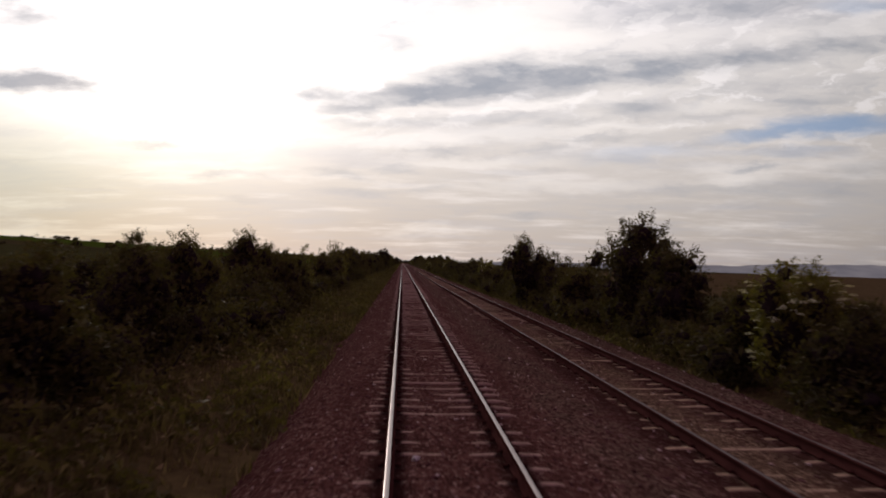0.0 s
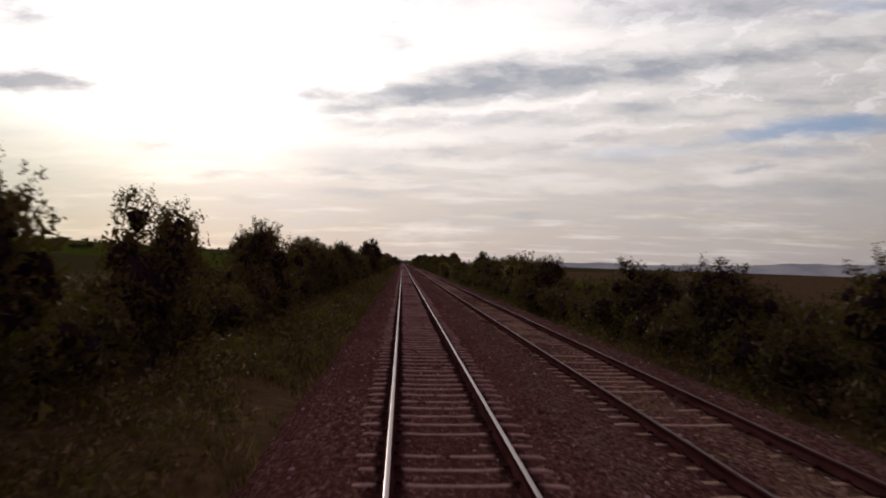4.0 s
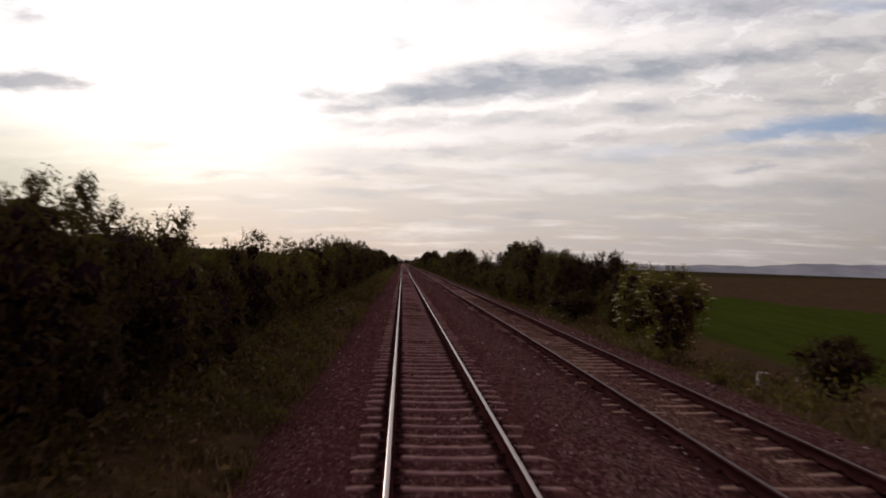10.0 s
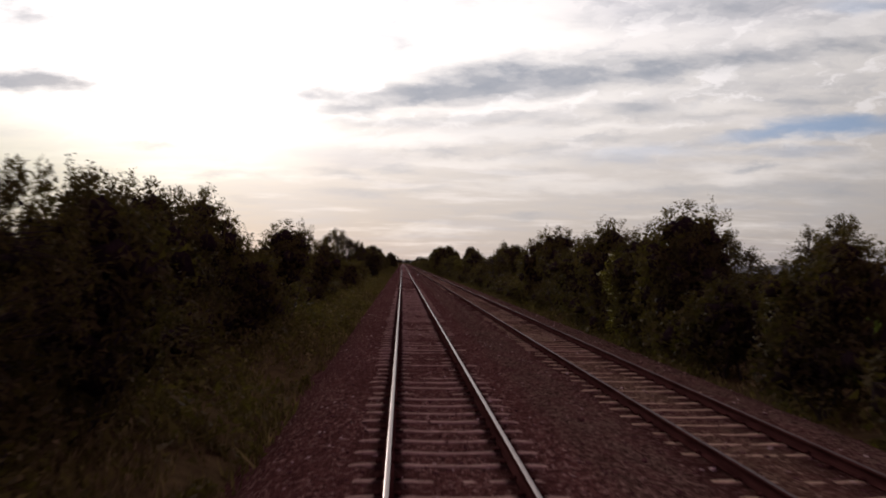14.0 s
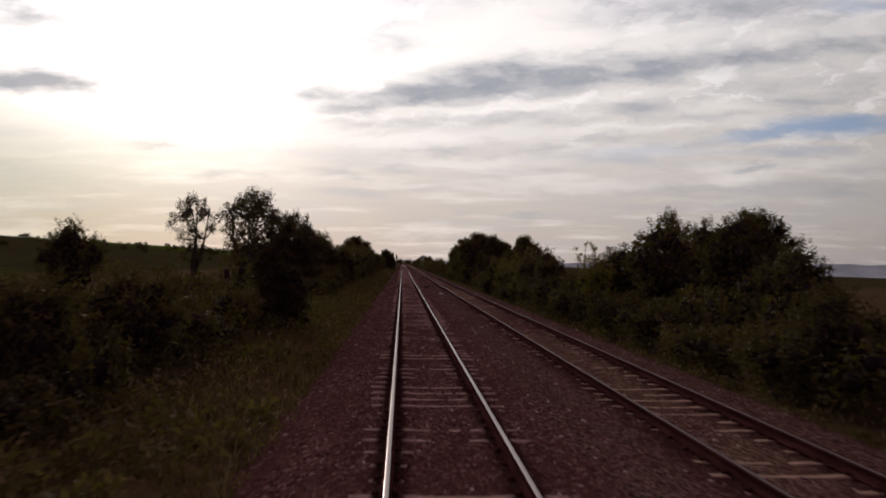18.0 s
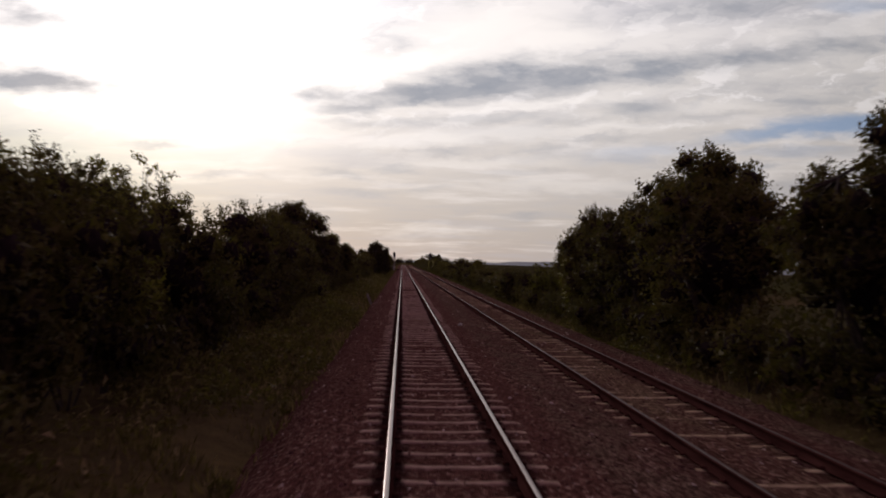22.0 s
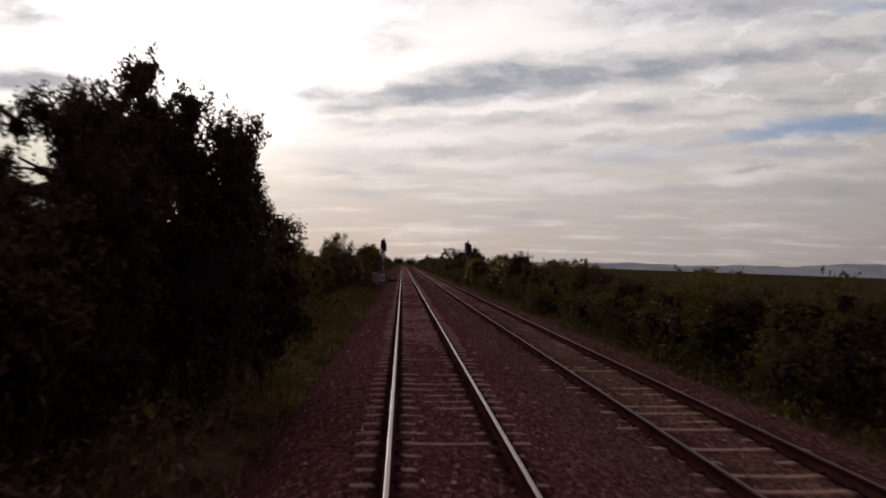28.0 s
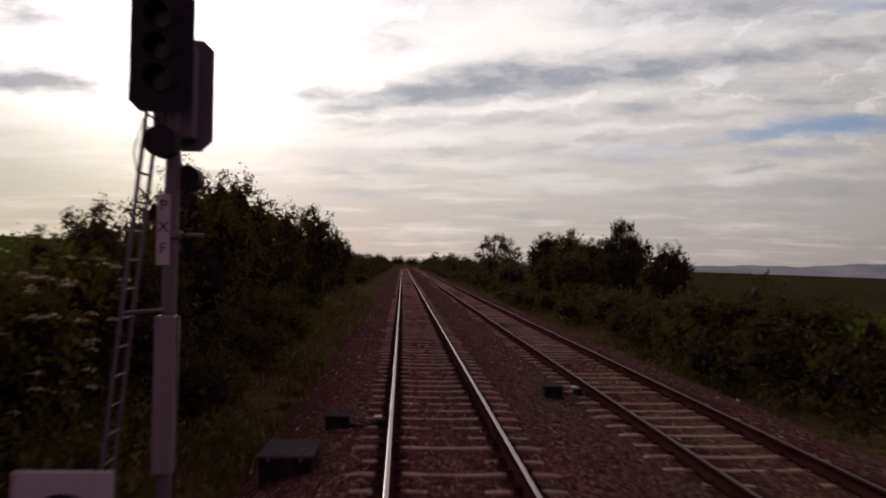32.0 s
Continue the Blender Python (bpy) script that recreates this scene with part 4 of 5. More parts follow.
plant("whippy", -5.6, 269.9, 3.9, 2.0)
plant("bush", 8.2, 271.0, 3.8, 2.0)
plant("airy", -5.6, 275.5, 3.2, 2.0)
plant("bush", 8.2, 275.9, 3.7, 2.0)
plant("airy", -5.6, 277.1, 3.0, 2.0)
plant("bush", 10.4, 278.0, 3.2, 3.5)
plant("bush", -5.6, 279.2, 3.7, 2.0)
plant("bush", 8.2, 279.9, 2.3, 2.0)
plant("bush", -5.6, 280.6, 3.6, 2.0)
plant("bush", 8.2, 282.2, 1.7, 2.5)
plant("bush", -5.6, 283.7, 4.1, 2.0)
plant("bush", 8.2, 285.2, 1.7, 2.9)
plant("bush", 8.2, 289.2, 1.7, 3.7)
plant("bush", -5.6, 289.6, 3.9, 2.0)
plant("bush", -5.1, 293.1, 4.0, 2.0)
plant("bush", 8.2, 295.8, 1.6, 3.5)
plant("bush", -5.6, 298.8, 3.2, 2.0)
plant("bush", -5.6, 301.1, 3.0, 2.0)
plant("bush", 8.2, 302.4, 2.8, 2.0)
plant("whippy", 8.2, 303.9, 3.7, 2.0)
plant("airy", -5.6, 304.0, 3.3, 2.0)
plant("bush", -5.6, 309.4, 3.2, 2.0)
plant("bush", 8.2, 310.0, 2.2, 3.3)
plant("bush", -5.6, 315.2, 3.9, 2.0)
plant("bush", 13.4, 316.0, 3.8, 2.0)
plant("bush", 8.2, 316.5, 2.1, 3.6)
plant("bush", 14.4, 318.7, 5.0, 2.7)
plant("airy", -5.6, 319.7, 3.4, 2.0)
plant("bush", -5.6, 321.7, 3.6, 2.0)
plant("bush", -5.6, 322.8, 3.7, 2.0)
plant("tree", 15.4, 323.9, 4.6, 3.1)
plant("bush", 8.2, 325.2, 3.2, 2.4)
plant("bush", -7.8, 333.0, 4.6, 2.2)
plant("bush", 8.2, 325.9, 2.4, 2.2)
plant("bush", -8.0, 337.0, 4.7, 2.2)
plant("bush", 8.2, 329.1, 2.3, 2.7)
plant("tree", 15.4, 331.1, 5.5, 3.7)
plant("bush", -7.8, 341.0, 3.8, 2.2)
plant("bush", 8.2, 333.0, 3.5, 2.4)
plant("bush", 8.2, 333.7, 4.3, 2.0)
plant("bush", -5.6, 336.4, 2.5, 2.0)
plant("bush", 8.2, 337.3, 3.7, 2.0)
plant("airy", 15.4, 337.6, 4.2, 3.0)
plant("elder", 8.2, 338.6, 3.1, 2.0)
plant("bush", -5.6, 342.5, 3.9, 2.1)
plant("bush", 8.2, 343.1, 4.3, 3.1)
plant("airy", 15.4, 346.5, 4.0, 3.1)
plant("bush", 8.2, 347.7, 3.7, 3.4)
plant("bush", 8.2, 352.9, 4.4, 2.7)
plant("bush", -5.6, 356.4, 3.6, 3.0)
plant("bush", 8.2, 360.2, 4.1, 3.3)
plant("bush", -5.1, 374.7, 2.3, 2.4)
plant("bush", -6.6, 377.4, 2.5, 2.0)
plant("bush", -5.6, 379.1, 2.3, 2.4)
plant("bush", -7.6, 383.9, 2.4, 2.4)
plant("airy", 8.4, 384.0, 3.5, 3.0)
plant("bush", -6.6, 384.8, 2.5, 2.1)
plant("bush", -6.6, 391.6, 2.1, 2.0)
plant("bush", 8.2, 391.8, 2.1, 2.5)
plant("bush", 8.2, 395.1, 2.1, 3.0)
plant("tree", -16.0, 409.0, 4.9, 4.6)
plant("bush", -6.6, 395.9, 1.9, 2.5)
plant("bush", 8.2, 398.8, 2.2, 2.0)
plant("bush", -9.6, 410.1, 3.3, 2.0)
plant("bush", -6.6, 410.6, 2.0, 2.0)
plant("bush", 8.2, 413.3, 2.0, 2.2)
plant("bush", -6.6, 415.8, 2.1, 2.4)
plant("bush", 11.4, 421.7, 3.2, 2.0)
plant("bush", -12.6, 427.1, 3.6, 2.4)
plant("oak", -5.0, 427.8, 3.6, 2.8)
plant("bush", 10.9, 431.7, 4.4, 2.7)
plant("bush", -6.6, 433.5, 2.4, 2.0)
plant("whippy", 8.4, 434.2, 3.4, 2.0)
plant("bush", 16.4, 436.8, 5.1, 2.7)
plant("bush", 10.4, 437.2, 3.4, 3.7)
plant("tree", 17.9, 438.7, 5.5, 5.3)
plant("bush", 8.2, 441.0, 1.7, 3.3)
plant("bush", 15.9, 441.2, 5.0, 2.7)
plant("bush", 8.2, 445.2, 2.6, 2.0)
plant("bush", 8.2, 447.1, 3.3, 3.1)
plant("bush", 8.2, 450.6, 3.0, 2.0)
plant("airy", 17.9, 450.9, 6.3, 2.6)
plant("whippy", 8.2, 453.6, 3.8, 2.4)
plant("bush", 8.2, 457.1, 2.0, 2.0)
plant("bush", 8.2, 459.7, 2.1, 2.8)
plant("airy", -12.1, 460.1, 7.4, 5.1)
plant("airy", -9.1, 461.1, 6.2, 2.9)
plant("whippy", 8.2, 462.4, 2.7, 2.0)
plant("whippy", 8.2, 464.7, 2.7, 2.0)
plant("airy", -8.6, 464.8, 5.5, 2.3)
plant("bush", 8.2, 468.1, 2.9, 2.0)
plant("bush", -13.6, 466.0, 4.0, 4.0)
plant("bush", -10.3, 468.0, 3.9, 3.6)
plant("bush", -7.6, 469.4, 3.8, 3.1)
plant("airy", -14.4, 469.2, 8.7, 6.2)
plant("bush", -5.8, 470.4, 3.5, 2.7)
plant("airy", -11.2, 470.5, 6.6, 4.8)
plant("bush", -8.6, 472.9, 5.1, 2.7)
plant("airy", -20.6, 473.7, 8.4, 4.5)
plant("whippy", -6.6, 476.0, 3.8, 2.0)
plant("whippy", -6.6, 476.8, 3.6, 2.0)
plant("bush", -9.1, 477.3, 5.2, 2.7)
plant("bush", 10.4, 478.6, 3.8, 3.0)
plant("bush", -6.6, 478.8, 3.5, 2.0)
plant("bush", -6.6, 480.9, 3.4, 2.0)
plant("whippy", -6.6, 485.8, 3.5, 2.0)
plant("bush", 8.6, 486.0, 3.6, 2.6)
plant("bush", -6.6, 490.6, 4.0, 2.2)
plant("tree", 8.2, 491.0, 6.0, 5.0)
plant("bush", 14.4, 494.8, 3.1, 2.5)
plant("tree", 8.4, 495.8, 5.6, 4.4)
plant("bush", -6.6, 496.9, 3.8, 2.4)
plant("tree", 11.6, 491.5, 4.7, 3.6)
plant("tree", 10.4, 492.0, 5.8, 3.6)
plant("tree", 12.0, 498.0, 5.0, 3.6)
plant("tree", 17.0, 510.0, 6.5, 5.5)
plant("tree", 11.5, 516.0, 6.8, 5.2)
plant("bush", -6.6, 498.3, 4.1, 2.2)
plant("bush", -6.6, 500.6, 4.2, 2.2)
plant("tree", 8.3, 500.5, 5.3, 4.0)
plant("whippy", -6.6, 502.2, 4.4, 2.2)
plant("bush", -7.4, 504.0, 4.4, 2.4)
plant("bush", -6.6, 507.3, 4.2, 2.0)
plant("tree", 8.2, 508.0, 5.7, 4.6)
plant("tree", 8.3, 513.6, 5.5, 4.4)
plant("bush", -6.6, 514.5, 4.3, 2.3)
plant("tree", 8.4, 518.4, 4.7, 3.8)
plant("bush", -6.6, 520.2, 4.3, 2.0)
plant("bush", -6.6, 521.6, 4.4, 2.0)
plant("tree", 8.6, 523.3, 5.0, 3.8)
plant("tree", 9.2, 526.6, 4.7, 3.6)
plant("elder", 8.2, 523.4, 3.1, 2.7)
plant("bush", -6.6, 523.5, 4.1, 2.0)
plant("bush", -6.6, 526.6, 4.1, 2.0)
plant("bush", -6.6, 529.2, 3.9, 2.2)
plant("bush", -6.8, 532.2, 3.5, 2.2)
plant("tree", 10.0, 530.0, 4.6, 4.0)
plant("tree", 10.4, 531.8, 4.8, 3.4)
plant("whippy", 8.2, 533.8, 2.4, 2.0)
plant("bush", 8.2, 539.2, 2.1, 2.7)
plant("bush", 7.7, 543.6, 2.0, 2.7)
plant("bush", 8.2, 545.1, 1.8, 2.1)
plant("tree", -9.9, 546.0, 5.8, 5.0)
plant("bush", -6.6, 546.6, 2.6, 2.5)
plant("tree", -9.2, 548.0, 4.6, 4.0)
plant("bush", 8.2, 548.1, 1.7, 3.3)
plant("tree", -7.4, 549.0, 4.1, 3.6)
plant("tree", -9.5, 551.6, 7.2, 7.3)
plant("bush", -6.6, 552.1, 2.8, 2.5)
plant("bush", -6.8, 552.5, 3.4, 3.0)
plant("bush", 8.2, 553.0, 1.4, 3.5)
plant("bush", 8.2, 557.3, 1.2, 2.7)
plant("tree", -6.6, 556.0, 4.6, 4.0)
plant("bush", -6.6, 559.8, 3.3, 2.0)
plant("bush", 7.7, 561.7, 1.1, 2.7)
plant("bush", -6.6, 564.8, 3.8, 2.0)
plant("bush", -6.6, 566.0, 3.8, 2.0)
plant("bush", 8.2, 567.2, 1.6, 2.0)
plant("bush", 8.2, 569.7, 1.4, 3.0)
plant("bush", -6.6, 569.9, 3.6, 2.0)
plant("bush", 8.2, 574.3, 1.5, 3.6)
plant("bush", -6.6, 574.8, 2.9, 2.0)
plant("whippy", 8.2, 576.8, 2.6, 2.0)
plant("bush", 8.2, 579.1, 2.5, 2.0)
plant("bush", -6.6, 581.9, 3.4, 2.1)
plant("bush", 8.2, 582.3, 1.7, 3.7)
plant("bush", 8.2, 584.1, 1.8, 2.7)
plant("bush", 7.7, 587.8, 1.8, 2.7)
plant("bush", 8.2, 589.7, 2.5, 2.3)
plant("bush", -6.6, 590.1, 3.4, 2.5)
plant("tree", -14.0, 592.0, 5.0, 4.0)
plant("bush", 8.2, 591.4, 2.1, 3.5)
plant("bush", -6.6, 595.7, 3.2, 3.6)
plant("bush", 8.2, 598.8, 2.9, 2.2)
plant("bush", -6.6, 599.2, 3.5, 3.0)
plant("bush", -11.0, 600.0, 3.7, 3.0)
plant("airy", -17.5, 602.5, 6.3, 4.5)
plant("bush", 8.2, 605.9, 2.7, 2.2)
plant("bush", -6.1, 611.7, 3.7, 2.7)
plant("oak", -6.4, 616.5, 3.9, 3.0)
plant("tree", -7.9, 620.0, 4.2, 3.6)
plant("oak", -5.4, 622.2, 5.2, 3.6)
plant("bush", 8.2, 623.6, 2.0, 2.1)
plant("whippy", 8.2, 625.7, 2.6, 2.0)
plant("bush", 8.2, 628.8, 1.9, 2.6)
plant("bush", -5.6, 628.9, 3.2, 2.0)
plant("oak", -5.3, 630.0, 4.3, 2.8)
plant("bush", 8.2, 633.3, 2.1, 2.0)
plant("oak", -4.4, 633.0, 5.1, 2.8)
plant("oak", -5.6, 633.5, 5.8, 3.2)
plant("bush", 8.2, 635.3, 1.9, 2.4)
plant("oak", -4.35, 637.0, 4.3, 2.7)
plant("bush", 8.2, 638.8, 1.8, 2.9)
plant("bush", -3.5, 636.2, 3.1, 1.8)
plant("whippy", 8.2, 641.1, 2.3, 2.0)
plant("bush", 8.2, 643.3, 1.8, 3.0)
plant("bush", 8.2, 647.9, 1.8, 3.3)
plant("bush", -5.6, 651.0, 2.9, 2.0)
plant("bush", -5.6, 652.0, 2.6, 2.0)
plant("bush", -5.6, 653.3, 3.0, 2.0)
plant("bush", 8.2, 654.9, 2.3, 3.4)
plant("bush", -5.6, 655.2, 2.8, 2.0)
plant("bush", 8.2, 655.6, 2.2, 2.0)
plant("bush", -5.6, 656.5, 2.8, 2.0)
plant("whippy", 8.2, 657.7, 2.6, 2.0)
plant("bush", 8.2, 659.1, 2.1, 2.3)
plant("bush", -5.6, 660.8, 2.9, 2.0)
plant("bush", 8.2, 661.3, 2.4, 2.0)
plant("whippy", 8.2, 663.2, 2.6, 2.0)
plant("bush", -5.6, 666.3, 2.7, 2.1)
plant("bush", 8.2, 667.0, 2.4, 2.0)
plant("bush", 8.2, 671.5, 2.3, 2.0)
plant("bush", -5.6, 673.6, 2.9, 2.0)
plant("bush", -5.6, 674.7, 2.9, 2.0)
plant("airy", -5.4, 676.4, 3.6, 2.0)
plant("bush", -5.6, 676.5, 3.0, 2.0)
plant("bush", 8.2, 677.6, 3.2, 2.0)
plant("bush", -5.6, 678.5, 3.0, 2.0)
plant("elder", 8.2, 678.7, 3.0, 2.0)
plant("bush", 8.2, 680.7, 2.6, 2.0)
plant("airy", -5.7, 681.4, 4.35, 3.3)
plant("elder", 8.2, 683.1, 2.8, 2.0)
plant("bush", -5.6, 683.2, 2.7, 2.0)
plant("elder", 8.4, 684.6, 3.2, 2.7)
plant("elder", -5.8, 685.5, 2.6, 2.0)
plant("low", -6.4, 688.6, 2.7, 2.6)
plant("bush", 8.2, 686.1, 2.3, 2.0)
plant("elder", 8.2, 687.3, 3.2, 2.2)
plant("bush", 8.2, 692.2, 2.1, 2.1)
plant("bush", -5.6, 692.8, 2.7, 2.5)
plant("low", -4.7, 693.8, 0.5, 2.0)
plant("low", -3.6, 695.8, 0.25, 1.4)
plant("low", -4.4, 697.4, 0.6, 1.5)
plant("bush", -5.6, 695.4, 2.5, 2.0)
plant("elder", -5.6, 696.4, 2.5, 2.0)
plant("bush", -5.6, 697.0, 2.7, 2.0)
plant("bush", -5.6, 699.2, 2.7, 2.0)
plant("low", -4.5, 716.0, 0.35, 2.0)
plant("low", -4.3, 721.5, 0.55, 2.2)
plant("low", -4.2, 727.5, 0.6, 2.0)
plant("low", -4.4, 734.0, 0.7, 2.2)
plant("bush", -5.6, 700.8, 2.4, 2.0)
plant("elder", -5.6, 703.2, 2.6, 2.0)
plant("bush", 8.2, 705.2, 2.8, 2.0)
plant("elder", 8.0, 705.9, 2.9, 2.4)
plant("bush", -5.6, 706.6, 2.8, 2.0)
plant("bush", -5.6, 707.3, 2.6, 2.0)
plant("bush", -5.6, 708.0, 2.7, 2.0)
plant("elder", 7.8, 709.0, 2.7, 2.7)
plant("elder", 8.2, 711.6, 2.4, 2.0)
plant("bush", 8.2, 713.4, 2.7, 2.0)
plant("whippy", 8.2, 714.7, 3.1, 2.0)
plant("bush", -5.6, 714.9, 3.2, 2.5)
plant("whippy", 8.2, 716.2, 2.9, 2.0)
plant("elder", -5.6, 717.5, 2.7, 2.0)
plant("bush", -5.6, 719.5, 3.1, 2.0)
plant("bush", -5.6, 721.5, 2.9, 2.0)
plant("bush", 8.2, 724.2, 1.7, 2.5)
plant("bush", -5.6, 726.2, 4.4, 2.0)
plant("bush", 8.2, 728.3, 1.6, 3.1)
plant("bush", -5.6, 729.9, 4.7, 2.0)
plant("bush", -5.6, 736.8, 4.4, 2.0)
plant("bush", 11.4, 742.0, 3.3, 2.2)
plant("bush", -5.6, 747.1, 5.0, 2.9)
plant("tree", 11.9, 750.9, 4.8, 3.0)
plant("bush", 9.4, 753.2, 3.0, 2.7)
plant("bush", 11.4, 756.5, 4.0, 3.6)
plant("bush", 8.9, 757.6, 2.9, 2.7)
plant("bush", -5.6, 763.5, 4.3, 2.9)
plant("bush", 11.4, 765.0, 4.9, 2.7)
plant("bush", 10.9, 769.4, 4.8, 2.7)
plant("airy", 10.4, 798.4, 5.7, 5.6)


# hedge foot: low scrub along both banks, with the open places left out
OPEN_RIGHT = [(229, 258), (262, 268), (394, 400)]
SCRUB_TOP_LEFT = [(0, 1.6), (60, 1.7), (110, 1.9), (130, 2.2), (190, 2.0), (300, 1.9), (360, 1.2), (410, 1.3), (450, 2.0), (520, 2.1), (600, 2.0), (650, 1.6), (720, 1.6), (780, 1.8), (1080, 2.0)]
SCRUB_TOP_RIGHT = [(0, 0.9), (50, 1.3), (100, 1.5), (150, 1.7), (200, 1.3), (250, 1.6), (300, 2.0), (360, 1.3), (420, 1.3), (470, 1.7), (510, 1.5), (560, 1.2), (660, 1.7), (720, 1.4), (1080, 1.6)]
SCRUB = [make_plant("scrub", 301 + i, h, w) for i, (h, w) in enumerate(((1.5, 2.4), (1.3, 2.6), (1.7, 2.3)))]
scrub_verts, scrub_faces, scrub_count = ([], []), ([], []), [0, 0]


def mesh_arrays(mesh):
    v = np.empty(len(mesh.vertices) * 3, np.float32)
    mesh.vertices.foreach_get("co", v)
    f = np.empty(len(mesh.loops), np.int32)
    mesh.loops.foreach_get("vertex_index", f)
    return v.reshape(-1, 3), f.reshape(-1, 3)


SCRUB = [(mesh_arrays(m[1]), mesh_arrays(m[3])) for m in SCRUB]


def scrub(x, y, top, width):
    """One clump of the joined hedge foot."""
    shapes = SCRUB[PLANT_RNG.integers(len(SCRUB))]
    base = float(ground_height(x, y))
    k, kz, a = width / 2.4, max(top - base, 0.6) / 1.5, PLANT_RNG.uniform(0, 6.28)
    c, s = math.cos(a) * k, math.sin(a) * k
    for i, (v, f) in enumerate(shapes):
        scrub_verts[i].append(np.stack([v[:, 0] * c - v[:, 1] * s + x, v[:, 0] * s + v[:, 1] * c + y, v[:, 2] * kz + base - 0.05], -1))
        scrub_faces[i].append(f + scrub_count[i])
        scrub_count[i] += len(v)


for side, base_x, table in ((-1, -6.4, SCRUB_TOP_LEFT), (1, 8.0, SCRUB_TOP_RIGHT)):
    y, step = 4.0, 0
    while y < 1060:
        for rank, off in enumerate((0.0, 1.8)):
            if side > 0 and any(a < y < b for a, b in OPEN_RIGHT):
                continue
            if rank and PLANT_RNG.random() < 0.2:
                continue
            top = float(lerp_table(y, table)) * PLANT_RNG.uniform(0.75, 1.15) + (0.35 if rank else -0.3)
            far = 1.0 if y < 760 else 1.4
            x = base_x + side * (off + PLANT_RNG.uniform(-0.35, 0.5))
            where = (x, y + PLANT_RNG.uniform(-0.6, 0.6), top, PLANT_RNG.uniform(2.2, 3.1) * far)
            if rank == 0 and step % 2 == 0 and y < 740:
                plant("low", *where)
            else:
                scrub(*where)
        step += 1
        y += 2.5 if y < 760 else 5.5

# beyond the end of the walk the hedges run on
for side, base_x in ((-1, -6.8), (1, 9.0)):
    y = 775.0
    while y < 1070:
        scrub(base_x + side * PLANT_RNG.uniform(0, 2), y, PLANT_RNG.uniform(2.7, 3.7), PLANT_RNG.uniform(2.6, 3.8))
        y += PLANT_RNG.uniform(3, 6)

# scattered bushes along the rise, far off
for row_x in (-70, -150):
    y = 60.0
    while y < 1500:
        x = row_x + 0.02 * y * PLANT_RNG.uniform(-1, 1)
        scrub(x, y, float(ground_height(x, y)) + PLANT_RNG.uniform(0.7, 2.2), PLANT_RNG.uniform(1.6, 4.0))
        y += PLANT_RNG.choice([2.5, 3.5, 6, 16]) * PLANT_RNG.uniform(0.7, 1.5)

# the line runs into trees a long way ahead
for x, y, top, width in ((9.0, 862, 4.6, 3.2), (10.5, 905, 3.8, 4), (-8.5, 900, 4.0, 4), (-9, 960, 4.4, 5), (11, 985, 5.0, 5), (-12, 1060, 6.0, 8), (14, 1080, 6.5, 8), (-3, 1140, 6.5, 9), (5, 1150, 6.0, 8), (24, 1120, 7.0, 9), (-24, 1130, 7.0, 9), (38, 1180, 8.0, 11), (-40, 1180, 9.0, 10), (55, 1220, 7.5, 12), (75, 1260, 8.0, 13)):
    scrub(x, y, top, width)
# the second mesh paints the hedge's inner shade as dark cores
for name, i, mat, label, category in (("hedge_scrub", 0, LEAF, "continuous dark bramble and thorn scrub at the hedge foot", "scrub"), ("hedge_twigs", 1, SHADE_CORE, "dark cores standing in for shade inside the hedge scrub", "twigs")):
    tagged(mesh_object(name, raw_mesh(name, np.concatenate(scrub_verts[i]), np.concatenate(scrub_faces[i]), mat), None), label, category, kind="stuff")


